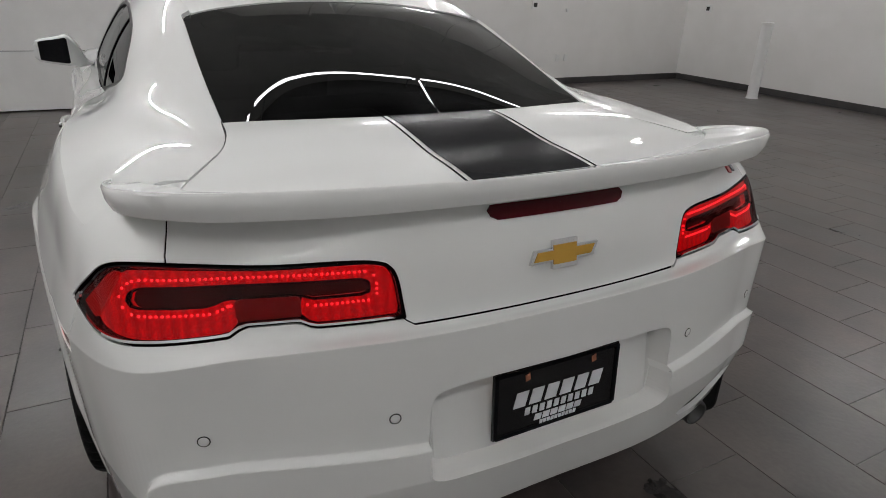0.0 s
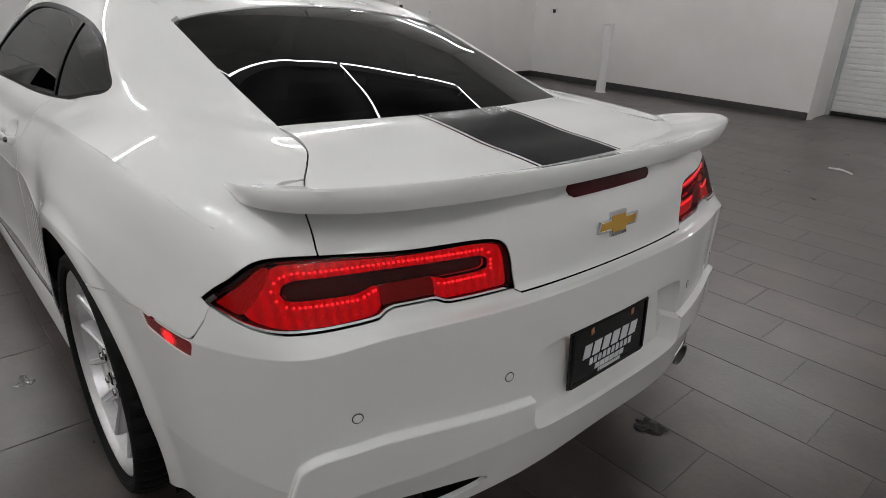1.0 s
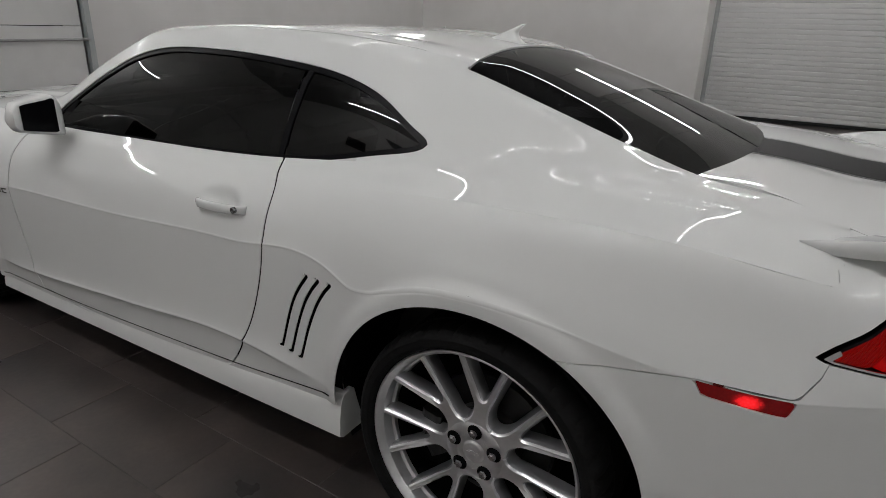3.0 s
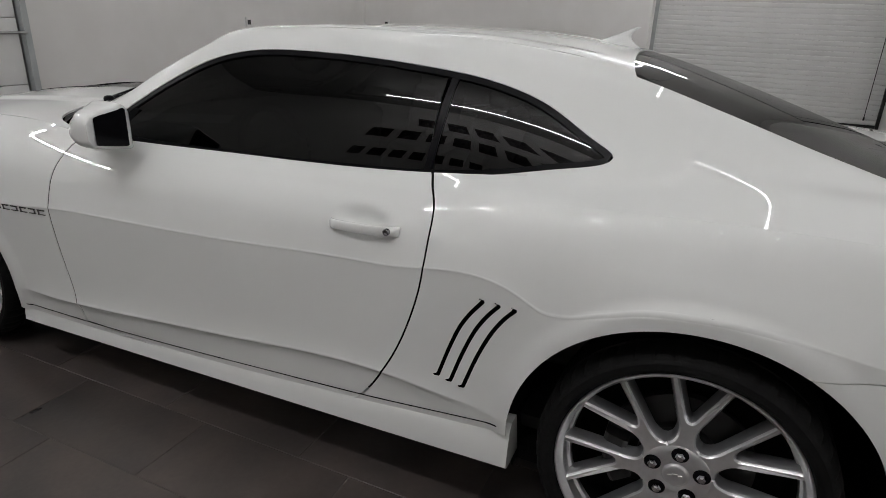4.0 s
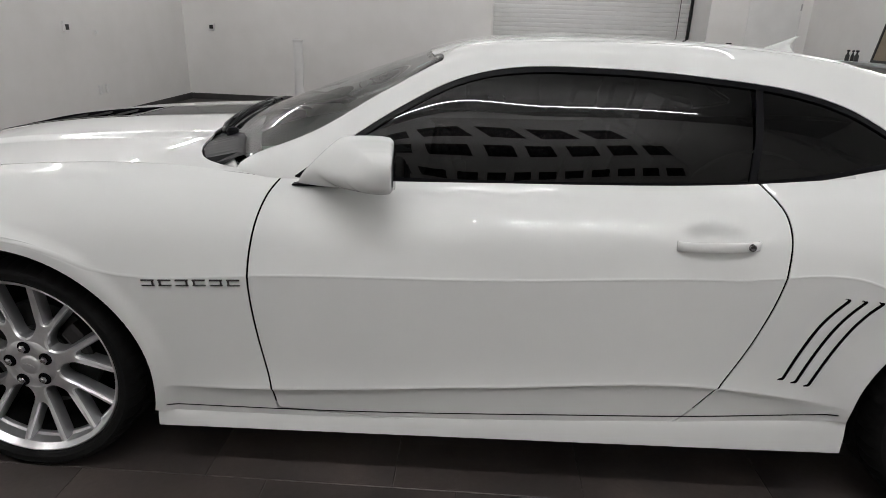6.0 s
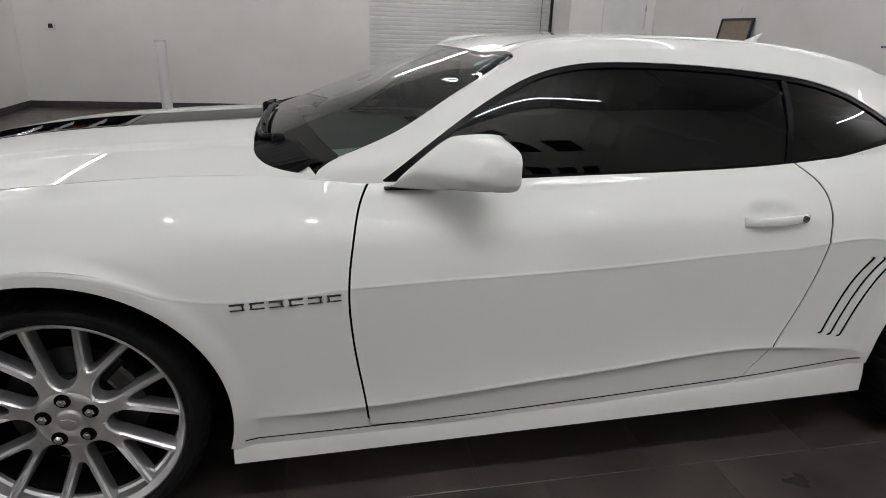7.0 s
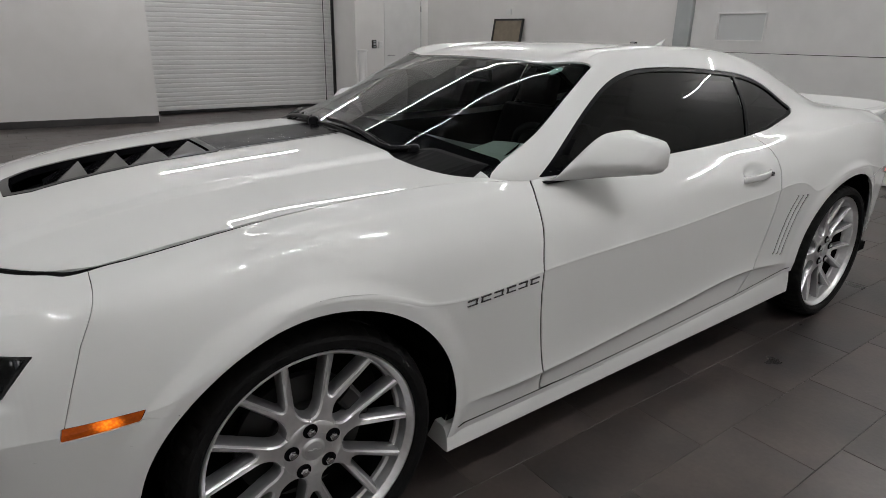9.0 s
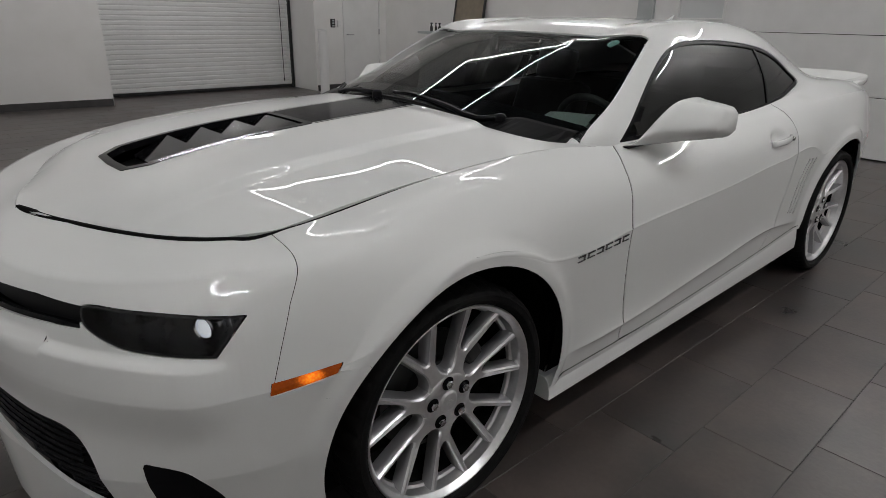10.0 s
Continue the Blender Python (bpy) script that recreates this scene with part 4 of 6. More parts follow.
def bowed(u):
    """A line on the side glass, u of the way from belt to rail, on one even arc through the side line."""
    out = []
    for b, c, t in zip(np.array(BELT), np.array(SIDE), np.array(RAIL)):
        w = np.linalg.norm(c - b) / (np.linalg.norm(c - b) + np.linalg.norm(t - c))
        k = (c - (1 - w) ** 2 * b - w * w * t) / (2 * w * (1 - w))
        out.append(tuple((1 - u) ** 2 * b + 2 * u * (1 - u) * k + u * u * t))
    return out


rows = [[(x, y, z) for x, (y, z) in zip(CX, r)] for r in (BELT, bowed(.07), bowed(.3), bowed(.55), bowed(.8), RAIL, MID)] + [[(x, 0, z) for x, z in zip(CX, CREST)]]
ext = rows + [[(x, -y, z) for x, y, z in rows[-2]]]
r = np.array(ext, float)
us = np.linspace(CX[0], CX[-1], 170)
lines = np.stack([spline([-x for x in CX], q, -us) for q in r])
v = np.r_[0, np.cumsum(np.linalg.norm(np.diff(r[:, 3:11], axis=0), axis=2).mean(1))]
vs = np.concatenate([np.linspace(a, b, 14 if k > 4 else 7, endpoint=False) for k, (a, b) in enumerate(zip(v[:-2], v[1:-1]))] + [[v[-2]]])
hard = np.clip((-1.0 - us) / .2, 0, 1) + np.clip((us - .15) / .2, 0, 1)
can = Sheet.grid(np.stack([spline(v, lines[:, k], vs) * (1 - hard[k]) + spline(v, lines[:, k], vs, (5,)) * hard[k] for k in range(len(us))]))
if can.n[np.argmax(can.p[:, 2])][2] < 0:
    can = Sheet(can.p, -can.n, [f[::-1] for f in can.faces])
DLO = rounded([(.60, .955), (.30, .953), (-.1, .957), (-.45, .967), (-.66, .977), (-.85, .999), (-1.0, 1.028), (-1.138, 1.058), (-1.15, 1.072), (-1.08, 1.113), (-.95, 1.182), (-.80, 1.225), (-.6, 1.25),
               (-.3, 1.268), (0, 1.262), (.15, 1.228), (.30, 1.155), (.45, 1.06)], corners=(0,))
WS = rounded([(.770, .757), (.48, .692), (.19, .610), (.245, .35), (.27, 0), (.245, -.35), (.19, -.610), (.48, -.692), (.770, -.757), (.945, -.45), (1.02, -.2), (1.04, 0), (1.02, .2), (.945, .45)], corners=(0, 2, 6, 8))
BL = rounded([(-1.15, .51), (-1.5, .515), (-1.79, .512), (-1.86, .35), (-1.90, 0), (-1.86, -.35), (-1.79, -.512), (-1.5, -.515), (-1.15, -.51), (-1.115, -.3), (-1.10, 0), (-1.115, .3)], corners=(0, 2, 6, 8))
side_in = np.where(can.p[:, 1] > .45, inside(DLO, xz(can)), -1)
ws_in = np.where(can.p[:, 0] > 0, inside(WS, xy(can)), -1)
bl_in = np.where(can.p[:, 0] < -1, inside(BL, xy(can)), -1)
roof_s = can.cut(np.minimum.reduce([-side_in, -ws_in, -bl_in]))
roof_s = roof_s.cut(np.maximum(.95 - roof_s.p[:, 0], -1))
rail_y = curve_fn([(-1.3, .475), (-1.1, .487), (-.8, .515), (-.4, .535), (0, .55), (.18, .572), (.5, .64)])
joint = np.where((roof_s.p[:, 0] < .6) & (roof_s.p[:, 0] > -1.25), rail_y(roof_s.p[:, 0]) - np.abs(roof_s.p[:, 1]), -1)
roof = roof_s.cut(joint - 0.001).both().object("roof", PAINT, car, flange=0.008)
frames = roof_s.cut(np.minimum(-joint - 0.001, roof_s.p[:, 0] - SAIL_X0 + .008))
# sail panels: one smooth skin from the shoulder up to the roof rail and the deck
SX = np.linspace(SAIL_X0, SAIL_X1, 90)
SAIL_SIDE = [(-.80, .682, 1.158), (-.95, .668, 1.152), (-1.13, .650, 1.130), (-1.4, .632, 1.086), (-1.65, .612, 1.053), (-1.85, .602, 1.040), (-2.0, .612, 1.027), (-2.1, .622, 1.013)]
SAIL_RAIL = [(-.80, .555, 1.298), (-.95, .545, 1.280), (-1.13, .528, 1.247), (-1.4, .520, 1.1705), (-1.65, .515, 1.091), (-1.80, .512, 1.0485), (-2.0, .53, 1.032), (-2.1, .56, 1.017)]
SAIL_MID = [(-.80, .33, 1.326), (-.95, .32, 1.312), (-1.13, .31, 1.285), (-1.4, .304, 1.204), (-1.65, .30, 1.121), (-1.80, .30, 1.071), (-2.0, .30, 1.040), (-2.1, .3, 1.026)]
track = [side_of(UPPER_LINE), (sh_y, sh_z), side_of(TOP_LINE)] + [(curve_fn([(q[0], q[1]) for q in rr]), curve_fn([(q[0], q[2]) for q in rr])) for rr in (SAIL_SIDE, SAIL_RAIL, SAIL_MID)]
lines = np.stack([np.stack([SX, fy(SX), fz(SX)], 1) for fy, fz in track])
v = np.r_[0, np.cumsum(np.linalg.norm(np.diff(lines, axis=0), axis=2).mean(1))]
vs = np.concatenate([np.linspace(a, b, 12, endpoint=False) for a, b in zip(v[1:-1], v[2:])] + [[v[-1]]])
fold = smooth_step((SAIL_X0 - .02 - SX) / .30) * smooth_step((SX - SAIL_X1) / .15)
skin = np.stack([spline(v, lines[:, k], vs) * (1 - fold[k]) + spline(v[1:], lines[1:, k], vs) * fold[k] for k in range(len(SX))])
# the front edge of the sail is drawn onto the body and the roof frame
near = BVHTree.FromPolygons([tuple(q) for q in body.p] + [tuple(q) for q in can.p], list(body.faces) + [tuple(i + len(body.p) for i in f) for f in can.faces])
shift = np.array([np.array(near.find_nearest(Vector(q))[0]) - q for q in skin[0]])
shift[np.linalg.norm(shift, axis=1) > .02] = 0
for k in range(len(SX)):
    skin[k] += shift * (1 - smooth_step((SAIL_X0 - SX[k]) / .18))
sail = Sheet.grid(skin)
if sail.n[600][1] < 0:
    sail = Sheet(sail.p, -sail.n, [f[::-1] for f in sail.faces])
lim = np.where(sail.p[:, 0] > -1.25, np.abs(sail.p[:, 1]) - rail_y(sail.p[:, 0]) - .001, 1.0)
lim2 = np.where(sail.p[:, 0] < -1.78, sail.p[:, 1] - deck_seam(sail.p[:, 0]) - .0018, 1.0)
sail_s = sail.cut(np.minimum.reduce([lim, lim2, -inside(DLO, xz(sail)), -inside(BL, xy(sail)), sail.p[:, 1] - .47]))
for q, o in zip((sail_s, sail_s.mirror()), quarters):
    q.object("sail_panel", PAINT, o, flange=0.012)
side_frames = [q.object("body_side_frame", PAINT, car, flange=0.01) for q in (frames, frames.mirror())]
trim_s = can.cut(np.minimum(side_in, .014 - side_in)).moved(-0.003)
glass_s = can.cut(side_in - 0.012).moved(-0.008)
pillar = np.abs(glass_s.p[:, 0] + .685 + .09 * (glass_s.p[:, 2] - 1.1)) - 0.011
for s, tr, door in ((1, trim_s, door_l), (-1, trim_s.mirror(), door_r)):
    tr.object("window_trim", TRIM, door, flange=0.01)
    for nm, sel in (("door_glass", np.where(glass_s.p[:, 0] > -.68, pillar, -1)), ("quarter_glass", np.where(glass_s.p[:, 0] < -.68, pillar, -1))):
        g = glass_s.cut(sel)
        (g if s > 0 else g.mirror()).object(nm, TINT, door)
    g = glass_s.cut(-pillar).moved(0.004)
    (g if s > 0 else g.mirror()).object("pillar_trim", TRIM, door, flange=0.006)
ws_s = can.cut(ws_in - 0.002).moved(-0.004)
ws = ws_s.both().object("windscreen", SCREEN, car)
bl_s = can.cut(bl_in - 0.002).moved(-0.004)
bl = bl_s.both().object("rear_window", TINT, car)

# ---- unseen near-black shell, added to block light and darken the panel gaps
def shell_rows(offset):
    out = []
    for rr in (SILL_LINE, LOW_LINE, WAIST_LINE, UPPER_LINE, SHOULDER_LINE):
        out.append([(x * 0.965, y * (1 - offset / .9), z) for x, y, z in rr])
    return out
inner = Sheet.grid(loft(shell_rows(.04), 0.06, 0.05)[0])
for ax in (AXLE_F, AXLE_R):
    inner = inner.cut(np.hypot(inner.p[:, 0] - ax, inner.p[:, 2] - HUB_Z) - 0.440)
inner.both().object("inner_shell", NEAR_BLACK, car)
bm = box_bm((-2.2, -.8, .19), (2.1, .8, .24))
part("underbody", bm, NEAR_BLACK, car)


# near-black strip added to darken the hood gap, open on the driver's side alone
gap_line = [(x - .005, y, z - .006 + .004 * float(smooth_step((x - 1.80) / .15))) for x, y, z in TOP_LINE[:8]]
kn = np.arange(len(gap_line))
sl = spline(kn, np.array(gap_line), np.linspace(0, kn[-1], 60))
line = [tuple(q) for q in sl]
part("hood_seal", tube_bm(line, [float(0.0050 + .0030 * min(1, max(0, (q[0] - 1.15) / .65))) for q in line], 6), NEAR_BLACK, car)

# ---------------------------------------------------------------- car: fitted parts

tree = BVHTree.FromPolygons([tuple(q) for q in body.p], body.faces)


def on_side(x, z):
    p, n, _, _ = tree.ray_cast(Vector((x, 3, z)), Vector((0, -1, 0)))
    return p, n


def on_end(y, z, front=False):
    p, n, _, _ = tree.ray_cast(Vector((5 if front else -5, abs(y), z)), Vector((-1 if front else 1, 0, 0)))
    if p is None:
        p, n, _, _ = tree.find_nearest(Vector((2.35 if front else -2.4, abs(y), z)))
    return Vector((p.x, y, p.z)), Vector((n.x, n.y * (1 if y >= 0 else -1), n.z))


def flip(s):
    return Matrix.Diagonal((1, s, 1, 1))


def mirrored(bm, s):
    if s < 0:
        bmesh.ops.transform(bm, matrix=flip(-1), verts=bm.verts)
    return bm


def prism(poly, m, h, inset=0.0, bm=None):
    """A 2D outline raised by h along the local z of m, its top drawn in by inset."""
    bm = bm or bmesh.new()
    p = np.array(poly, float)
    c = p.mean(0)
    q = p + (c - p) / (np.linalg.norm(c - p, axis=1, keepdims=True) + 1e-9) * inset
    lo = [bm.verts.new(m @ Vector((*a, 0))) for a in p]
    hi = [bm.verts.new(m @ Vector((*a, h))) for a in q]
    bm.faces.new(lo[::-1]), bm.faces.new(hi)
    k = len(p)
    for i in range(k):
        bm.faces.new((lo[i], lo[(i + 1) % k], hi[(i + 1) % k], hi[i]))
    return bm


def frame_at(p, n, along):
    """Axes with local z along n and local x as near to along as can be."""
    z = Vector(n).normalized()
    x = (Vector(along) - z * z.dot(along)).normalized()
    y = z.cross(x)
    return Matrix.Translation(p) @ Matrix((x, y, z)).transposed().to_4x4()


# ---- sills
for s in (1, -1):
    xs_ = np.linspace(1.020, -1.008, 60)
    zb = .184 + .042 * (1 - xs_) / 2
    zt = curve_fn([(-1.0, .362), (-.59, .322), (-.22, .302), (.44, .272), (1.0, .262)])(xs_)
    prof = [(-.10, -.0), (-.008, 0), (.006, .06), (.004, .45), (-.001, .72), (-.006, .87), (-.012, .965), (-.020, 1.025), (-.06, 1.04)]
    grid = np.stack([np.stack([xs_, np.full_like(xs_, .905 + dy), zb + (zt - zb) * f], 1) for dy, f in prof])
    bm = bmesh.new()
    vv = [[bm.verts.new((q[0], s * q[1], q[2])) for q in row] for row in grid]
    for a, b in zip(vv, vv[1:]):
        for i in range(len(a) - 1):
            bm.faces.new((a[i], a[i + 1], b[i + 1], b[i]))
    bm.faces.new([r[0] for r in vv]), bm.faces.new([r[-1] for r in vv])
    # thin near-black tube added in place of the shaded gap above the sill
    seam_line = []
    for x, z in zip(xs_[1:-1], zt[1:-1]):
        q = on_side(x, z + .003)[0]
        seam_line.append((x, s * ((q.y if q else .89) - .0005), z + .003))
    part("sill_seam", tube_bm(seam_line, .0020, 5), NEAR_BLACK, car)
    ob = part("side_sill", bm, PAINT, car, smooth=True)
    ob.data.set_sharp_from_angle(angle=radians(22))

# ---- wheels
def spoke_mesh():
    th = math.pi / 14
    half = [(.046, .022), (.074, .0352), (.079, .0352), (.0835, .0295), (.089, .0245), (.098, .0207), (.110, .0190), (.123, .0194), (.135, .0224), (.2687, .0690), (.2733, .0563), (.163, .0168), (.153, .0124), (.147, .0080), (.144, .0032)]
    poly = [(x, -y) for x, y in half] + [(x, y) for x, y in reversed(half)]
    p = np.array(poly)
    k = len(p)
    zf = lambda r: .082 - .30 * max(0, r - .07) + 1.75 * max(0, r - .07) ** 2
    d1, d2 = p - np.roll(p, 1, 0), np.roll(p, -1, 0) - p
    nn = np.stack([d1[:, 1] + d2[:, 1], -(d1[:, 0] + d2[:, 0])], 1)
    nn /= np.linalg.norm(nn, axis=1, keepdims=True) + 1e-9
    me = bpy.data.meshes.new("spoke")
    bm = bmesh.new()
    rings = []
    for off, drop in ((.0085, .042), (.0065, .018), (.0022, .0055), (-.0024, 0)):
        rings.append([bm.verts.new((q[0] + off * m_[0], q[1] + off * m_[1], zf(math.hypot(*q)) - drop)) for q, m_ in zip(p, nn)])
    for a, b in zip(rings, rings[1:]):
        for i in range(k):
            bm.faces.new((a[i], a[(i + 1) % k], b[(i + 1) % k], b[i]))
    top = bm.faces.new(rings[-1])
    top.normal_update()
    bmesh.ops.triangulate(bm, faces=[top])
    bmesh.ops.recalc_face_normals(bm, faces=bm.faces)
    bm.to_mesh(me)
    bm.free()
    me.polygons.foreach_set("use_smooth", [True] * len(me.polygons))
    me.set_sharp_from_angle(angle=radians(24))
    me.materials.append(RIM)
    me.materials.append(POCKET)
    # steep faces of the spoke take the darker tone
    flank = [0 if q.normal.z > .45 else 1 for q in me.polygons]
    me.polygons.foreach_set("material_index", flank)
    return me


SPOKE = spoke_mesh()
CALIPER = material("dark_caliper", (0.02, 0.02, 0.02), 0.35)


def wheel(x, side, spin, lug_turn):
    m = Matrix.Translation((x, side * .793, TYRE_R + .001)) @ Matrix.Rotation(-side * math.pi / 2, 4, "X") @ Matrix.Rotation(spin, 4, "Z")
    R = TYRE_R
    w = part("wheel", lathe([(.262, .040), (.2655, .060), (.2720, .0660), (.2755, .0960), (.2840, .1105), (.2875, .1150), (.2905, .1155), (.2935, .1130), (.2935, .107), (.288, .098), (.284, .08), (.272, -.11), (.266, -.11), (.262, .03)], m, 96), RIM, car, "silver alloy wheel with seven forked spokes", smooth=True)
    w.data.set_sharp_from_angle(angle=radians(20))
    # tyre with tread blocks at the shoulder
    bm = bmesh.new()
    prof = [(.262, -.125), (.30, -.135), (.334, -.128), (R - .007, -.112), (R, -.088), (R, -.05), (R - .006, -.048), (R - .006, -.042), (R, -.04), (R, .04), (R - .006, .042), (R - .006, .048), (R, .05), (R, .088),
            (R - .007, .112), (R - .0105, .1175), (.334, .124), (.325, .1285), (.322, .1275), (.315, .1288), (.308, .1278), (.306, .1262), (.2985, .1215), (.2925, .108)]
    steps = 192
    rings = []
    for j, (r, h) in enumerate(prof):
        ring = []
        for i in range(steps):
            a = 2 * math.pi * i / steps
            cut = .0045 if j in (4, 5, 12, 13, 14, 15) and i % 4 == 0 else 0.0
            ring.append(bm.verts.new(m @ Vector(((r - cut) * math.cos(a), (r - cut) * math.sin(a), h))))
        rings.append(ring)
    for a, b in zip(rings, rings[1:]):
        for i in range(steps):
            bm.faces.new((a[i], a[(i + 1) % steps], b[(i + 1) % steps], b[i]))
    ty = part("tyre", bm, RUBBER, w, "black low-profile tyre", smooth=True)
    ty.data.set_sharp_from_angle(angle=radians(30))
    for k in range(7):
        sp = new("spoke", SPOKE)
        sp.parent = w
        sp.matrix_local = m @ Matrix.Rotation(2 * math.pi * k / 7, 4, "Z")
    part("hub_cap", lathe([(0, .0865), (.024, .0862), (.029, .084), (.031, .080), (.034, .0795), (.037, .082), (.060, .0815), (.080, .0788), (.0855, .073), (.087, .03)], m, 56), RIM, w, smooth=True)
    part("hub_emblem", prism([(-.016, -.003), (-.006, -.003), (-.006, -.006), (.006, -.006), (.006, -.003), (.018, -.003), (.016, .003), (.006, .003), (.006, .006), (-.006, .006), (-.006, .003), (-.018, .003)], m @ Matrix.Translation((0, 0, .0865)), .0015), RIM, w)
    for k in range(5):
        a = 2 * math.pi * (k + .5) / 5 + lug_turn
        n = m @ Matrix.Translation((.0605 * math.cos(a), .0605 * math.sin(a), 0))
        # flat black disc on the hub face paints the shade of a lug hole
        part("lug_well_shade", lathe([(.0205, .0830), (.0195, .0838), (.0178, .0822), (0, .0818)], n, 20), GLOSS_BLACK, w)
        part("lug_nut", lathe([(.0118, .078), (.0118, .091), (.0098, .0955), (.005, .097), (0, .097)], n, 6), CHROME, w)
    part("brake_disc", lathe([(.075, .028), (.10, .03), (.10, .005), (.178, .005), (.178, -.02), (.075, -.02)], m, 64), STEEL, w, smooth=False)
    # near-black barrel and disc: the shade behind the spokes put into colour
    part("spoke_gap_backing", lathe([(.2615, .052), (.258, -.035), (.18, -.04), (.0, -.04)], m, 64), NEAR_BLACK, w)
    bm = bmesh.new()
    for r0, r1, h0, h1 in ((.125, .185, -.03, .042),):
        lo, hi = [], []
        for a in np.linspace(-.42, .42, 9):
            a += (math.pi + .35 if x > 0 else .2) - spin if side > 0 else -(a + .2) - spin
            lo.append([bm.verts.new(m @ Vector((r * math.cos(a), r * math.sin(a), h))) for r, h in ((r0, h0), (r0, h1), (r0 + .012, h1 + .006), (r1 - .01, h1 + .006), (r1, h1), (r1, h0))])
        for a, b in zip(lo, lo[1:]):
            for i in range(6):
                bm.faces.new((a[i], a[(i + 1) % 6], b[(i + 1) % 6], b[i]))
        bm.faces.new(lo[0]), bm.faces.new(lo[-1])
    part("caliper", bm, CALIPER, w)


for ax, spin, lug_turn in ((AXLE_F, -.213, .628), (AXLE_R, .156, .131)):
    for s in (1, -1):
        wheel(ax, s, spin, lug_turn)
        bm = bmesh.new()
        arc = [(0.440 * math.cos(a), 0.425 * math.sin(a)) for a in np.linspace(-.35, math.pi + .35, 28)]
        prof = [[bm.verts.new((ax + c, s * y, HUB_Z + d)) for c, d in arc] for y in (.865, .50)]
        for i in range(27):
            bm.faces.new((prof[0][i], prof[0][i + 1], prof[1][i + 1], prof[1][i]))
        bm.faces.new(prof[1])
        part("arch_liner", bm, NEAR_BLACK, car)

# ---- tail lamps
def ribbed(m, scale, strength):
    """Fine ribs in a lens."""
    nt = m.node_tree
    tc, wv, bp = nt.nodes.new("ShaderNodeTexCoord"), nt.nodes.new("ShaderNodeTexWave"), nt.nodes.new("ShaderNodeBump")
    wv.bands_direction = "DIAGONAL"
    wv.inputs["Scale"].default_value = scale
    bp.inputs["Strength"].default_value, bp.inputs["Distance"].default_value = strength, 0.003
    nt.links.new(tc.outputs["Object"], wv.inputs["Vector"])
    nt.links.new(wv.outputs["Fac"], bp.inputs["Height"])
    nt.links.new(bp.outputs["Normal"], nt.nodes["Principled BSDF"].inputs["Normal"])
    return m


RED_GLOW = material("lit_red_lens", (0.20, 0.003, 0.004), 0.4, spec=0.2, emit=(1.0, 0.002, 0.010), emit_strength=1.0)
nt = RED_GLOW.node_tree
tc, vo, ra = nt.nodes.new("ShaderNodeTexCoord"), nt.nodes.new("ShaderNodeTexVoronoi"), nt.nodes.new("ShaderNodeMapRange")
vo.inputs["Scale"].default_value = 240
ra.inputs["From Min"].default_value, ra.inputs["From Max"].default_value = 0.0, 0.60
ra.inputs["To Min"].default_value, ra.inputs["To Max"].default_value = 0.92, 0.34
nt.links.new(tc.outputs["Object"], vo.inputs["Vector"])
nt.links.new(vo.outputs["Distance"], ra.inputs["Value"])
leds, band, lit = nt.nodes.new("ShaderNodeTexWave"), nt.nodes.new("ShaderNodeMapRange"), nt.nodes.new("ShaderNodeMath")
leds.bands_direction = "Y"
leds.inputs["Scale"].default_value, leds.inputs["Distortion"].default_value = 17.0, 0.6
band.inputs["To Min"].default_value, band.inputs["To Max"].default_value = .62, 1.10
lit.operation = "MULTIPLY"
nt.links.new(tc.outputs["Object"], leds.inputs["Vector"]), nt.links.new(leds.outputs["Fac"], band.inputs["Value"])
nt.links.new(ra.outputs["Result"], lit.inputs[0]), nt.links.new(band.outputs["Result"], lit.inputs[1])
nt.links.new(lit.outputs[0], nt.nodes["Principled BSDF"].inputs["Emission Strength"])
# not a lit lamp: a trace of emission paints in the ring's glow
RED_DIM = material("faint_glow_red_lens", (0.14, 0.003, 0.005), 0.35, spec=0.2, emit=(1, 0.01, 0.01), emit_strength=0.04)
# light caught by the ribbed reflector is painted in as weak emission
RED_SIDE = ribbed(material("glowing_red_reflector", (0.16, 0.003, 0.004), 0.4, spec=0.2, emit=(1, 0.01, 0.01), emit_strength=0.22), 95, 0.8)


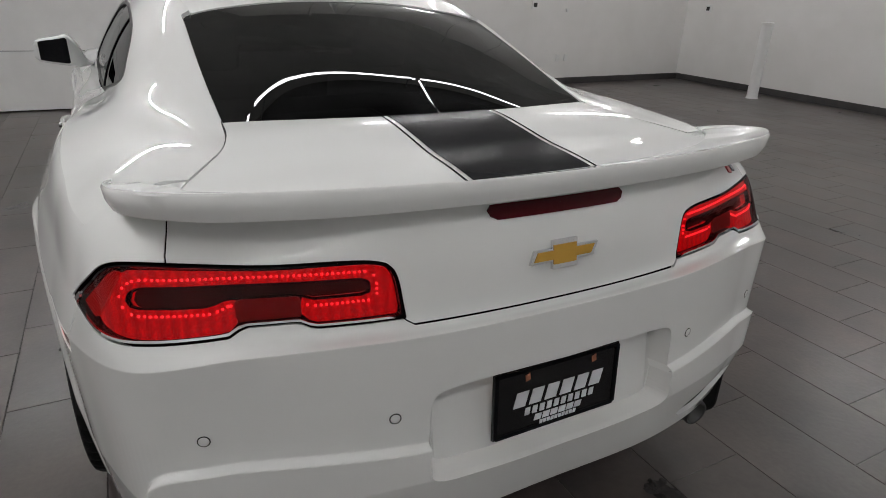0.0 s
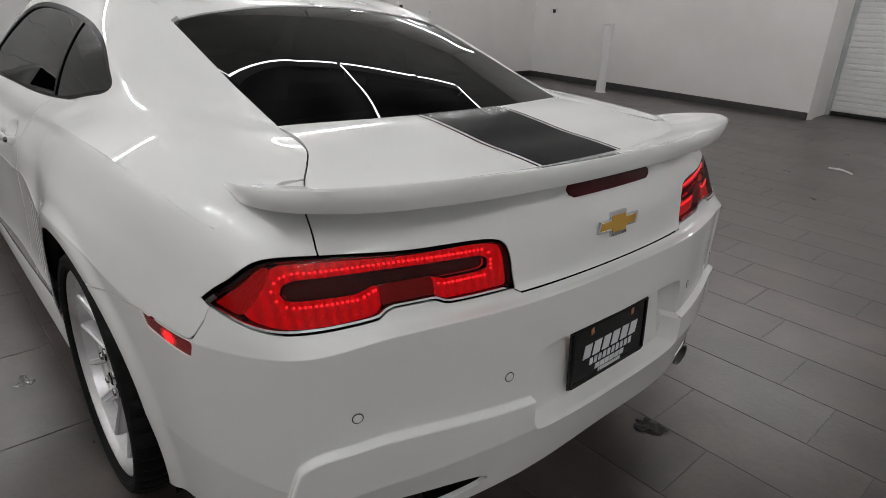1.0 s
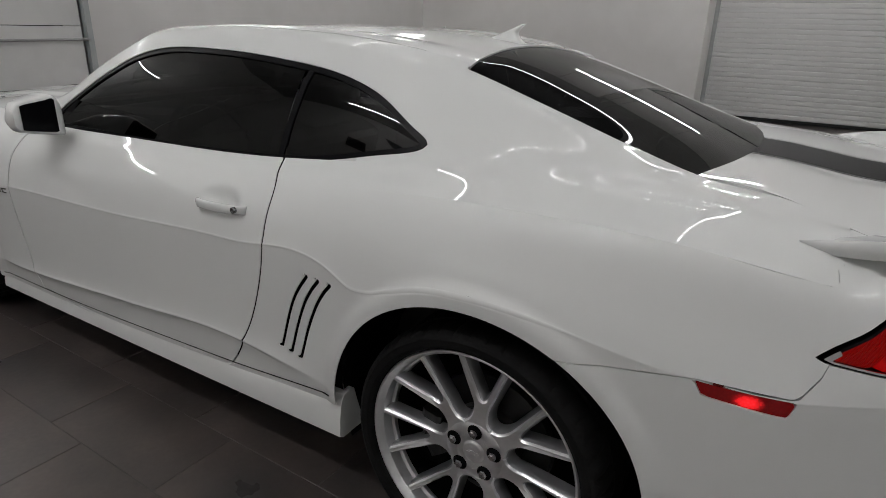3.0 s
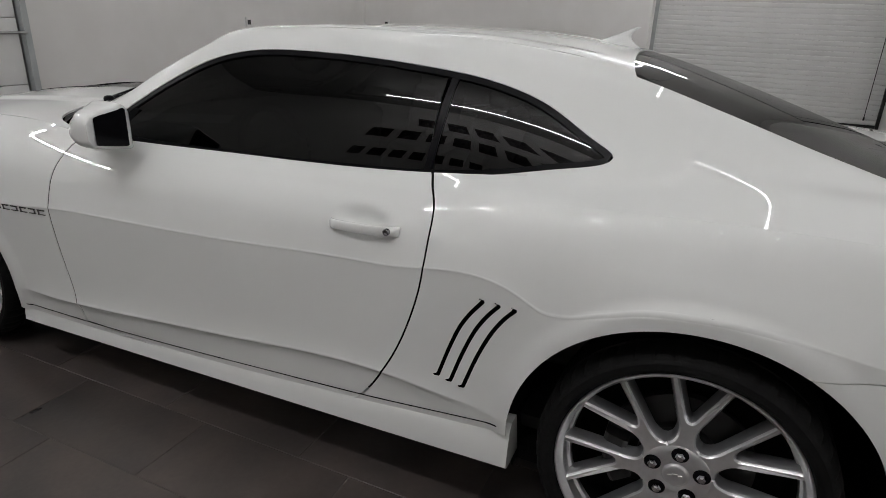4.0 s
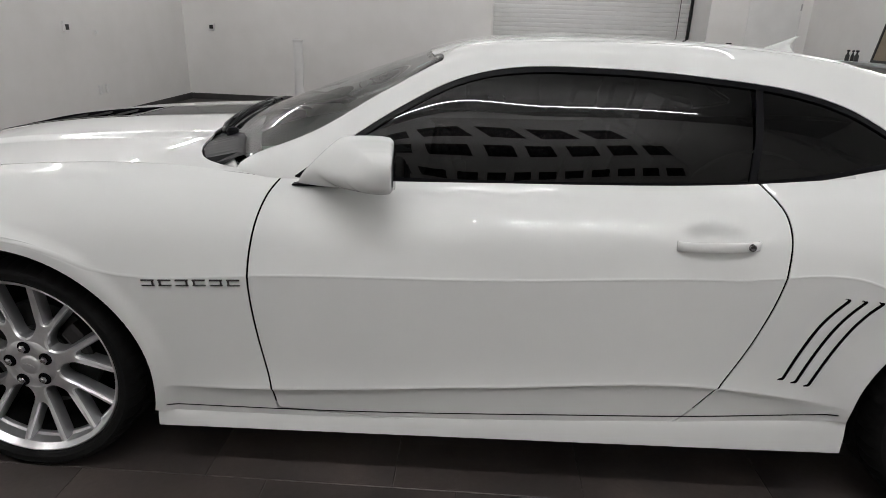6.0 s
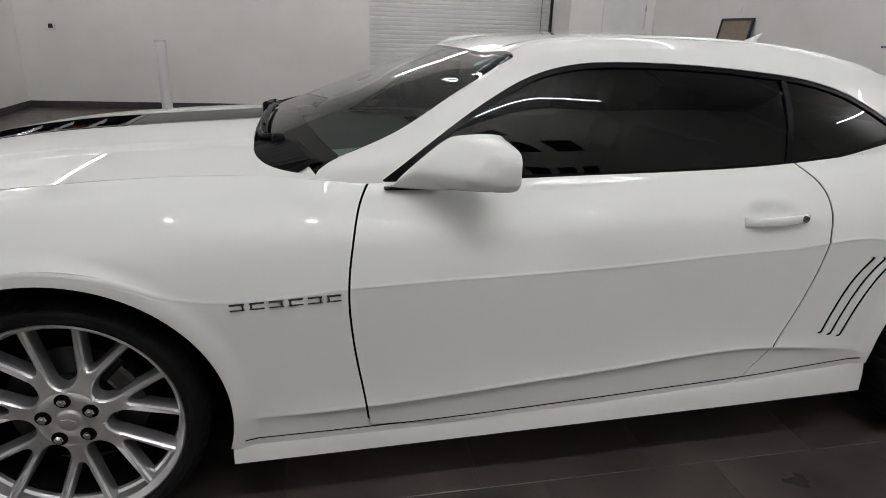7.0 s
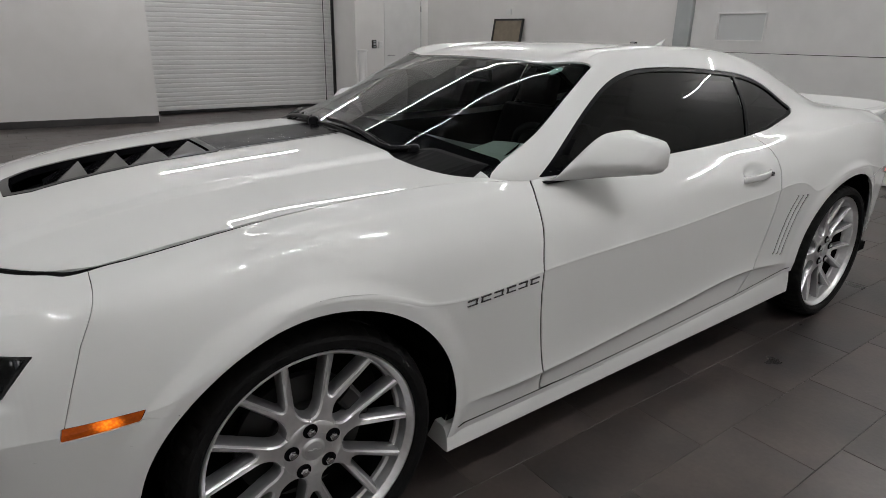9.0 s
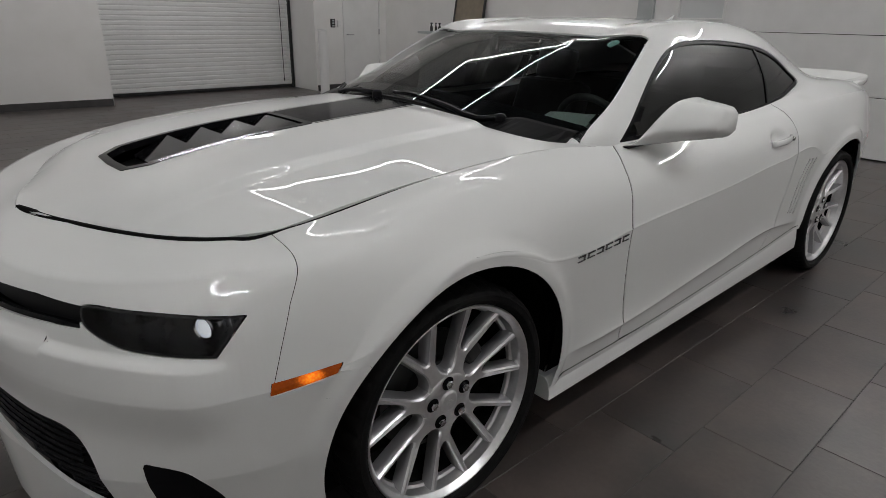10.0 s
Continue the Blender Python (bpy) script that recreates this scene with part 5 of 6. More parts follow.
def painted_glow(m, x, z, reach, low, peak):
    """Paints a bulb's glow into a lens's emission: brightest at (x, z), broken by facets, dim at its ends."""
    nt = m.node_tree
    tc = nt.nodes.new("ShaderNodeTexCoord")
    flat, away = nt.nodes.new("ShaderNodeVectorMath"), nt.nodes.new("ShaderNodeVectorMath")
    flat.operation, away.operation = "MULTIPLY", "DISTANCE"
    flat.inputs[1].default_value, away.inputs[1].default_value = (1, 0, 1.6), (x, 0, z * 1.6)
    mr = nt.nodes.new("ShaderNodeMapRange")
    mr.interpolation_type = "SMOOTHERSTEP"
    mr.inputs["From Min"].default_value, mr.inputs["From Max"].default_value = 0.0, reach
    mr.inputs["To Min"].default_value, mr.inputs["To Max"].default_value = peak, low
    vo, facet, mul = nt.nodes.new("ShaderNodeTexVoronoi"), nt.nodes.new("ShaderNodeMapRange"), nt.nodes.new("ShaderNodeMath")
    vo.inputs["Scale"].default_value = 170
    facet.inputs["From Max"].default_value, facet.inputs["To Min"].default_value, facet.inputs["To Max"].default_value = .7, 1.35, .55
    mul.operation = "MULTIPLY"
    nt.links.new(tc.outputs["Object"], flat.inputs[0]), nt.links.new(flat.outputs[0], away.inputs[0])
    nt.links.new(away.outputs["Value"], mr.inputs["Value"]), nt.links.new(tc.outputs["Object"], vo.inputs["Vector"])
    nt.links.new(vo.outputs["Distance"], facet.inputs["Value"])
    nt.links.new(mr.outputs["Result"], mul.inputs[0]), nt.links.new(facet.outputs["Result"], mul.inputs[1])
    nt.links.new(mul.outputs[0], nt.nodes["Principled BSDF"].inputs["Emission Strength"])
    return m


RED_MARK = painted_glow(material("red_marker_lens", (0.20, 0.003, 0.004), 0.25, coat=1.0, emit=(1, 0.015, 0.02), emit_strength=0.2), -1.995, .72, .034, .05, 3.0)
SMOKE = grain(material("smoked_lamp_bowl", (0.03, 0.016, 0.018), 0.25, spec=0.3), 14, (0.014, 0.008, 0.009), (0.05, 0.030, 0.032))
LENS_RED = glass("red_lens", (0.95, 0.30, 0.32), gloss=0.5)
# glow round the marker's middle is painted into the emission
AMBER = painted_glow(material("amber_lens", (0.36, 0.055, 0.003), 0.25, coat=1.0, emit=(1.0, 0.22, 0.012), emit_strength=0.25), 1.868, .638, .040, .11, 2.2)
LAMP_CENTRE = [(.379, .858), (.379, .884), (.384, .889), (.55, .891), (.718, .890), (.735, .888), (.748, .882), (.756, .872), (.756, .862), (.752, .857), (.742, .855), (.632, .855), (.606, .866), (.497, .867), (.477, .858)]
RED_LED = material("red_light_point", (0.3, 0.01, 0.01), 0.3, emit=(1.0, 0.03, 0.05), emit_strength=2.6)


def led_beads():
    """Small domes along the lit ring, set evenly round its dark centre."""
    q = np.array(LAMP_CENTRE)
    e = np.roll(q, -1, 0) - q
    ln = np.hypot(e[:, 0], e[:, 1])
    bm = bmesh.new()
    at, k = 0.0, 0
    while at < ln.sum():
        i = int(np.searchsorted(np.cumsum(ln), at, side="right"))
        f = (at - (np.cumsum(ln)[i] - ln[i])) / ln[i]
        y, z = q[i] + e[i] * f + .0105 * np.array((-e[i][1], e[i][0])) / ln[i]
        at += .0088
        if inside(LAMP, np.array([[y, z]]))[0] < .009 or (abs(y - .545) < .056 and z < .869) or inside(LAMP_CENTRE, np.array([[y, z]]))[0] > -.006:
            continue
        p, n = on_end(y, z)
        m_ = frame_at(p - n * .0145, n, (0, 1, 0))
        bmesh.ops.create_uvsphere(bm, u_segments=8, v_segments=5, radius=.0025, matrix=m_)
    return bm


for s in (1, -1):
    sheet = lamp_s
    lv = inside(LAMP, yz(sheet))
    side_lens = sheet.p[:, 1] - .784 + (sheet.p[:, 2] - .86) * .55
    mid_low = np.minimum.reduce([.050 - np.abs(sheet.p[:, 1] - .545), .869 - sheet.p[:, 2], -inside(LAMP_CENTRE, yz(sheet))])
    centre = inside(LAMP_CENTRE, yz(sheet))
    hold = lambda q: q if s > 0 else q.mirror()
    lamp = hold(sheet.cut(.0032 - lv).moved(-.002)).object("tail_lamp", GLOSS_BLACK, car, "lit red tail lamp with a dark centre", flange=0.03)
    hold(sheet.cut(lv - .006).moved(-.034)).object("lamp_bowl", SMOKE, lamp)
    ring = np.minimum.reduce([lv - .0055, -centre, -side_lens, -mid_low])
    hold(sheet.cut(ring).moved(-.016)).object("light_ring", RED_GLOW, lamp, "glowing red light ring", flange=0.016)
    part("led_row", mirrored(led_beads(), s), RED_LED, lamp, "row of bright red light points", smooth=True)
    hold(sheet.cut(np.minimum(side_lens, lv - .005)).moved(-.012)).object("side_reflector", RED_SIDE, lamp, flange=0.01)
    hold(sheet.cut(np.minimum(mid_low, lv - .006)).moved(-.012)).object("reverse_light", RED_DIM, lamp, flange=0.015)
    bez = sheet.cut(centre)
    bez = bez.cut(.0024 - inside(LAMP_CENTRE, yz(bez)))
    hold(bez.moved(-.012)).object("ring_bezel", GLOSS_BLACK, lamp, flange=0.01)
    hold(sheet.cut(lv - .004).moved(-.0015)).object("lens", LENS_RED, lamp)
    low_edge = np.minimum.reduce([.0048 - lv, .845 - sheet.p[:, 2], sheet.p[:, 1] - .34])
    hold(sheet.cut(low_edge).moved(.0012)).object("chrome_strip", CHROME, lamp, flange=0.004)
    mk = body.cut(markr_in - .0015)
    hold(mk.moved(-.002)).object("rear_side_marker", RED_MARK, car, "lit red side marker lamp", flange=0.012)
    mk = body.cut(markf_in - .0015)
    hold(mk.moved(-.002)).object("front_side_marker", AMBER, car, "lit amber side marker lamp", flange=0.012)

# ---- rear: stop lamp, emblem, plate, sensors, exhaust
chm = body.cut(np.where(body.p[:, 0] < -2, inside([(-.3, .962), (.143, .962), (.156, .972), (.158, .984), (.15, .988), (-.3, .988)], yz(body)), -1))
chm.moved(.004).both().object("stop_lamp", material("dark_red_lens", (0.06, 0.002, 0.005), 0.2, spec=0.12), trunk, "dark red high-mounted stop lamp", flange=0.008)
p, n = on_end(.005, .889)
m = frame_at(p + n * .001, n, (0, -1, 0))
BOW = [(-.080, -.013), (-.030, -.013), (-.030, -.028), (.030, -.028), (.030, -.013), (.070, -.013), (.080, .013), (.030, .013), (.030, .028), (-.030, .028), (-.030, .013), (-.070, .013)]
em = part("rear_emblem", prism(BOW, m, .005, .001), CHROME, trunk, "chrome-edged gold emblem")
part("emblem_face", prism([(x * .88, y * .66) for x, y in BOW], m @ Matrix.Translation((0, 0, .005)), .0015), GOLD, em, "gold emblem face")
BADGE = material("badge_metal", (0.28, 0.28, 0.29), 0.16, metal=1.0)
RED_BADGE = material("red_badge", (0.35, 0.02, 0.02), 0.3)
for k, yb in enumerate((-.612, -.634)):
    p, n = on_end(yb, .952)
    part("trunk_badge", prism([(-.009, -.009), (.009, -.009), (.009, .009), (-.009, .009)], frame_at(p, n, (0, -1, 0)), .003, .001), (RED_BADGE, BADGE)[k], trunk)


def tray(outline, depth, front, bottom_z=None, draw=.0):
    """A recess behind an opening in the body: its rim on the skin, its floor depth further in."""
    bm = bmesh.new()
    d = -depth if front else depth
    c = np.mean(outline, axis=0)
    rim = [on_end(y, z, front)[0] for y, z in outline]
    a = [bm.verts.new(q) for q in rim]
    b = [bm.verts.new((q.x + d, q.y + (c[0] - q.y) * draw, q.z + (c[1] - q.z) * draw)) for q in rim]
    k = len(a)
    for i in range(k):
        bm.faces.new((a[i], a[(i + 1) % k], b[(i + 1) % k], b[i]))
    f = bm.faces.new(b)
    bmesh.ops.triangulate(bm, faces=[f])
    return bm


half = [tuple(q) for q in RECESS if q[0] > 0.0]
half.sort(key=lambda q: math.atan2(q[1] - .585, q[0]))
full = half + [(-y, z) for y, z in reversed(half)]
ob = part("plate_recess", tray(full, .05, False, draw=.07), PAINT, rear_bumper, smooth=False)
PLATE_GLOW = material("plate_lamp_glow", (0.9, 0.8, 0.7), 0.4, emit=(1.0, 0.72, 0.60), emit_strength=7.0)
for s in (1, -1):
    pl = part("plate_lamp", box_bm((-2.412, s * .105 - .028, .668), (-2.385, s * .105 + .028, .674), .002), NEAR_BLACK, rear_bumper, "lit licence plate lamp")
    part("plate_lamp_lens", box_bm((-2.410, s * .105 - .024, .6655), (-2.388, s * .105 + .024, .6678), .0008), PLATE_GLOW, pl)
PLATE_BLACK = material("plate_black", (0.008, 0.008, 0.009), 0.25)
PLATE_WHITE = material("plate_white_print", (0.62, 0.63, 0.66), 0.45)
m = frame_at(Vector((-2.412, 0, .592)), Vector((-1, 0, .06)), (0, -1, 0))
plate = part("licence_plate", prism(rounded([(-.156, -.075), (.156, -.075), (.156, .075), (-.156, .075)], n=1, corners=(0, 1, 2, 3)), m, .006, .002), PLATE_BLACK, rear_bumper, "black dealer plate with white printed shapes")
for dx, dy, w, h in ((0, -.070, .150, .004), (0, .070, .150, .004), (-.151, 0, .004, .07), (.151, 0, .004, .07)):
    part("plate_frame", prism([(dx - w, dy - h), (dx + w, dy - h), (dx + w, dy + h), (dx - w, dy + h)], m @ Matrix.Translation((0, 0, .005)), .004, .001), TRIM, plate)


def print_row(x0, x1, y, h, count, slant, gap, parent, base, mat, rise, name):
    """A row of slanted blocks that stand for print."""
    w = (x1 - x0) / count
    for k in range(count):
        a, b = x0 + w * k + gap / 2, x0 + w * (k + 1) - gap / 2
        bm = prism([(a, y), (b, y), (b + slant * h, y + h), (a + slant * h, y + h)], base, rise)
        part(name, bm, mat, parent)


mp = m @ Matrix.Translation((0, 0, .0065))
print_row(-.115, .112, -.012, .034, 6, .25, .009, plate, mp, PLATE_WHITE, .0008, "print_block")
print_row(-.085, .095, -.035, .017, 10, .12, .006, plate, mp, PLATE_WHITE, .0008, "print_block")
print_row(-.060, .062, -.054, .014, 6, .25, .003, plate, mp, PLATE_WHITE, .0008, "print_block")
print_row(-.045, .050, -.066, .009, 10, .12, .002, plate, mp, PLATE_WHITE, .0008, "print_block")
COPPER = material("copper_tape", (0.55, 0.22, 0.12), 0.35, metal=0.6)
for xx in (-.078, .088):
    part("tape_scrap", prism([(xx - .005, .044), (xx + .006, .047), (xx + .004, .062), (xx - .007, .058)], mp, .001), COPPER, plate)
RINGMAT = material("sensor_ring", (0.008, 0.008, 0.008), 0.5)
for ys, zs in ((.669, .636), (.361, .640), (-.361, .640), (-.669, .636)):
    p, n = on_end(ys, zs)
    f_ = frame_at(p, n, (0, -1, 0))
    se = part("parking_sensor", lathe([(.0090, .0), (.0090, .0012), (.0080, .0016), (0, .0018)], f_, 24), PAINT, rear_bumper, smooth=True)
    part("sensor_gap", lathe([(.0110, -.001), (.0110, .0007), (.0090, .0007), (.0090, -.001)], f_, 24), RINGMAT, se)
for s in (1, -1):
    m_ = Matrix.Translation((-2.10, s * .53, .345)) @ Matrix.Rotation(-math.pi / 2 - .08, 4, "Y")
    part("exhaust_tip", lathe([(.030, -.2), (.034, .0), (.036, .265), (.034, .271), (.030, .268), (.028, .0)], m_, 32), STEEL, car, "dull steel exhaust tip", smooth=True)
    part("exhaust_inside", lathe([(.0285, .18), (0, .18)], m_, 24), NEAR_BLACK, car)
bm = box_bm((-2.30, -.72, .23), (-2.0, .72, .44), .02)
part("diffuser", bm, NEAR_BLACK, car, "black plastic rear diffuser")

# ---- spoiler
T = [(-2.010, .742, 1.008, .024), (-2.12, .757, 1.030, .036), (-2.225, .735, 1.046, .042), (-2.305, .650, 1.054, .046), (-2.362, .48, 1.056, .048), (-2.395, .25, 1.054, .046), (-2.405, 0, 1.053, .045)]
F_ = [(-2.030, .744), (-2.075, .700), (-2.13, .645), (-2.185, .560), (-2.235, .42), (-2.268, .22), (-2.275, 0)]
deck_tree = BVHTree.FromPolygons([tuple(q) for q in deck_s.p] + [tuple(q) for q in body.p], list(deck_s.faces) + [tuple(i + len(deck_s.p) for i in f) for f in body.faces])


def top_z(x, y, default):
    hit = deck_tree.ray_cast(Vector((x, y, 2)), Vector((0, 0, -1)))[0]
    return hit.z if hit else default


tl = np.array(T + [(a, -b, c, d) for a, b, c, d in reversed(T[:-1])])
fl = np.array(F_ + [(a, -b) for a, b in reversed(F_[:-1])])
kn = np.r_[0, np.cumsum(np.linalg.norm(np.diff(tl[:, :3], axis=0), axis=1))]
tt = np.linspace(0, kn[-1], 90)
te, fe = spline(kn, tl, tt), spline(kn, fl, tt)
bm = bmesh.new()
secs = []
for (x, y, z, h), (fx, fy) in zip(te, fe):
    h = max(h, .002)
    zf = top_z(fx, abs(fy), 1.012) + .002
    zf = min(zf, z - .003)
    dx, dy = x - fx, y - fy
    L = math.hypot(dx, dy) + 1e-6
    ux, uy = dx / L, dy / L
    pts = [(fx, fy, zf - .02), (fx, fy, zf), (fx + .55 * dx, fy + .55 * dy, zf + (z - zf) * .42), (fx + .9 * dx, fy + .9 * dy, z - .003), (x - ux * .004, y - uy * .004, z), (x, y, z - .004 * min(1, h / .02)),
           (x - ux * .002, y - uy * .002, z - h * .6), (x - ux * .010, y - uy * .010, z - h), (x - ux * .03, y - uy * .03, z - h - .004), (fx + .3 * dx, fy + .3 * dy, min(z - h - .004, zf - .02))]
    secs.append([bm.verts.new(q) for q in pts])
k = len(secs[0])
for a, b in zip(secs, secs[1:]):
    for i in range(k):
        bm.faces.new((a[i], a[(i + 1) % k], b[(i + 1) % k], b[i]))
bm.faces.new(secs[0]), bm.faces.new(secs[-1])
sp = part("spoiler", bm, PAINT, trunk, "white lip spoiler", smooth=True)
sp.data.set_sharp_from_angle(angle=radians(50))

# ---- stripes
def stripe(sheet, parent, limit):
    y = np.abs(sheet.p[:, 1])
    for lo, hi in ((-1, .142), (.152, .158)):
        q = sheet.cut(np.minimum(y - lo, limit))
        q = q.cut(hi - np.abs(q.p[:, 1]))
        if lo < 0:
            q.moved(.0012).both().object("stripe", STRIPE, parent)
        elif len(q.faces):
            for half in (q.moved(.0012), q.moved(.0012).mirror()):
                half.object("pinstripe", STRIPE, parent)


stripe(deck_s, trunk, np.where(deck_s.p[:, 0] > -2.30, 1.0, -1.0))
stripe(hood_s, hood, 1.383 - hood_s.p[:, 0])

# ---- hood vent insert
hv = inside(VENT, xy(hood_full))
rim_v = hood_full.cut(np.minimum(hv, .022 - hv)).moved(.002)
vent = rim_v.both().object("hood_vent", GLOSS_BLACK, hood, "gloss black vent insert with angled slats", flange=0.02)
floor_v = hood_full.cut(hv - .004).moved(-.05)
floor_v.both().object("vent_floor", NEAR_BLACK, vent)
hood_tree = BVHTree.FromPolygons([tuple(q) for q in hood_full.p], hood_full.faces)


def hood_z(x, y):
    hit = hood_tree.ray_cast(Vector((x, abs(y), 2)), Vector((0, 0, -1)))[0]
    return hit.z if hit else .97


VENT_SLAT = material("gloss_black_slat", (0.006, 0.006, 0.007), 0.09, spec=0.6)
for xc in (1.46, 1.575, 1.69, 1.80):
    bm = bmesh.new()
    up, lo = [], []
    for y in np.linspace(-.136, .136, 13):
        up.append([bm.verts.new((xc - .045, y, hood_z(xc - .045, y) - .002)), bm.verts.new((xc - .050, y, hood_z(xc - .05, y) - .010))])
        lo.append([bm.verts.new((xc + .060, y, hood_z(xc + .06, y) - .036)), bm.verts.new((xc + .060, y, hood_z(xc + .06, y) - .042))])
    for i in range(12):
        for q in ((up[i][0], up[i + 1][0], lo[i + 1][0], lo[i][0]), (up[i][1], lo[i][1], lo[i + 1][1], up[i + 1][1]), (up[i][0], up[i][1], up[i + 1][1], up[i + 1][0])):
            bm.faces.new(q)
    part("slat", bm, VENT_SLAT, vent)

# ---- front: lamps, grilles
BOWL = grain(material("dark_lamp_bowl", (0.01, 0.01, 0.011), 0.25, spec=0.4), 18, (0.004, 0.004, 0.005), (0.02, 0.02, 0.022))
FILM = material("headlamp_black", (0.008, 0.008, 0.009), 0.2)
GRID = material("grille_black", (0.004, 0.004, 0.005), 0.55, spec=0.2)
CLEAR_GLOW = material("projector_glow", (0.8, 0.8, 0.85), 0.1, emit=(0.9, 0.95, 1.0), emit_strength=0.7)
for s in (1, -1):
    hs = body.cut(head_in - .001)
    hold = lambda q: q if s > 0 else q.mirror()
    v = inside(HEADLAMP, yz(hs))
    hl = hold(hs.cut(.006 - v).moved(-.002)).object("headlamp", FILM, car, "clear headlamp with a projector lens", flange=0.05)
    hold(hs.moved(-.055)).object("headlamp_bowl", BOWL, hl)
    hold(hs.cut(v - .004).moved(-.0015)).object("headlamp_lens", HEAD_GLASS, hl)
    for yy, zz, r, mat_in in ((.808, .755, .020, CLEAR_GLOW),):
        p, n = on_end(yy, zz, True)
        ax_ = Vector((.9, .42, .05)).normalized()
        mm = frame_at(p - Vector((.052, .012, 0)), ax_, (0, 1, 0))
        pr = part("projector", mirrored(lathe([(r + .008, .0), (r + .008, .026), (r + .004, .030), (r, .024), (r, .0)], mm, 32), s), CHROME, hl, smooth=True)
        part("projector_lens", mirrored(lathe([(r, .012), (r * .8, .024), (r * .45, .030), (0, .032)], mm, 24), s), mat_in, pr, smooth=True)
        part("reflector_bowl", mirrored(lathe([(r + .010, -.012), (r + .018, -.010), (r + .026, -.004), (r + .031, .004), (r + .033, .003), (r + .033, -.004)], mm, 40), s), CHROME, hl, "chrome reflector round the projector", smooth=True)
    for yy, zz, rr in ((.664, .762, .020),):
        p, n = on_end(yy, zz, True)
        mm = frame_at(p - Vector((.040, .006, .002)), Vector((.9, .3, .05)).normalized(), (0, 1, 0))
        part("turn_reflector", mirrored(lathe([(0, -.010), (rr * .5, -.008), (rr * .8, -.002), (rr, .008), (rr + .003, .008)], mm, 16), s), CHROME, hl, smooth=False)
    bm = bmesh.new()
    for k in range(5):
        p, n = on_end(.63 + .012 * k, .765 - .002 * k, True)
        box_bm((p.x - .045, p.y - .003, .752), (p.x - .03, p.y + .003, .775), bm=bm)
    part("reflector_ribs", mirrored(bm, s), CHROME, hl)
    part("fog_recess", mirrored(tray([tuple(q) for q in FOG], .07, True), s), GRID, front_bumper)
gl = body.cut(grille_in)
gl.moved(-.05).both().object("grille", GRID, front_bumper, "black front grille")
lip = body.cut(np.minimum(np.where(body.p[:, 0] > 1.9, 1, -1), np.minimum(.006 - np.abs(inside(GRILLE, yz(body)) - .006), .745 - body.p[:, 2])))
lip.moved(-.006).both().object("grille_trim", GLOSS_BLACK, front_bumper, flange=0.02)
ig = body.cut(intake_in)
ig.moved(-.022).both().object("lower_grille", GRID, front_bumper, "black lower grille")
bm = bmesh.new()
for z in np.arange(.325, .51, .016):
    pts = [on_end(y, z, True)[0] - Vector((.012, 0, 0)) for y in np.linspace(-.64, .64, 33) if inside(INTAKE, np.array([[abs(y), z]]))[0] > 0.004]
    if len(pts) > 2:
        tube_bm(pts, .004, 4, bm)
part("grille_mesh", bm, TRIM, front_bumper)

# ---- badges on the fenders
for s in (1, -1):
    for k in range(6):
        x0 = .990 - .0475 * k
        x1 = x0 - .038
        z = .672 + .0019 * k
        p, n = on_side((x0 + x1) / 2, z + .009)
        m_ = frame_at(p, n, (-1, 0, .04))
        bm = prism([(-.018, -.010), (.018, -.010), (.018, -.0070), (-.018, -.0070)], m_, .003)
        prism([(-.018, .0050), (.018, .0050), (.018, .0095), (-.018, .0095)], m_, .003, bm=bm)
        g = -.016 if k % 2 else .011
        prism([(g, -.0075), (g + .005, -.0075), (g + .005, .0055), (g, .0055)], m_, .003, bm=bm)
        part("badge_block", mirrored(bm, s), BADGE, fenders[0 if s > 0 else 1])

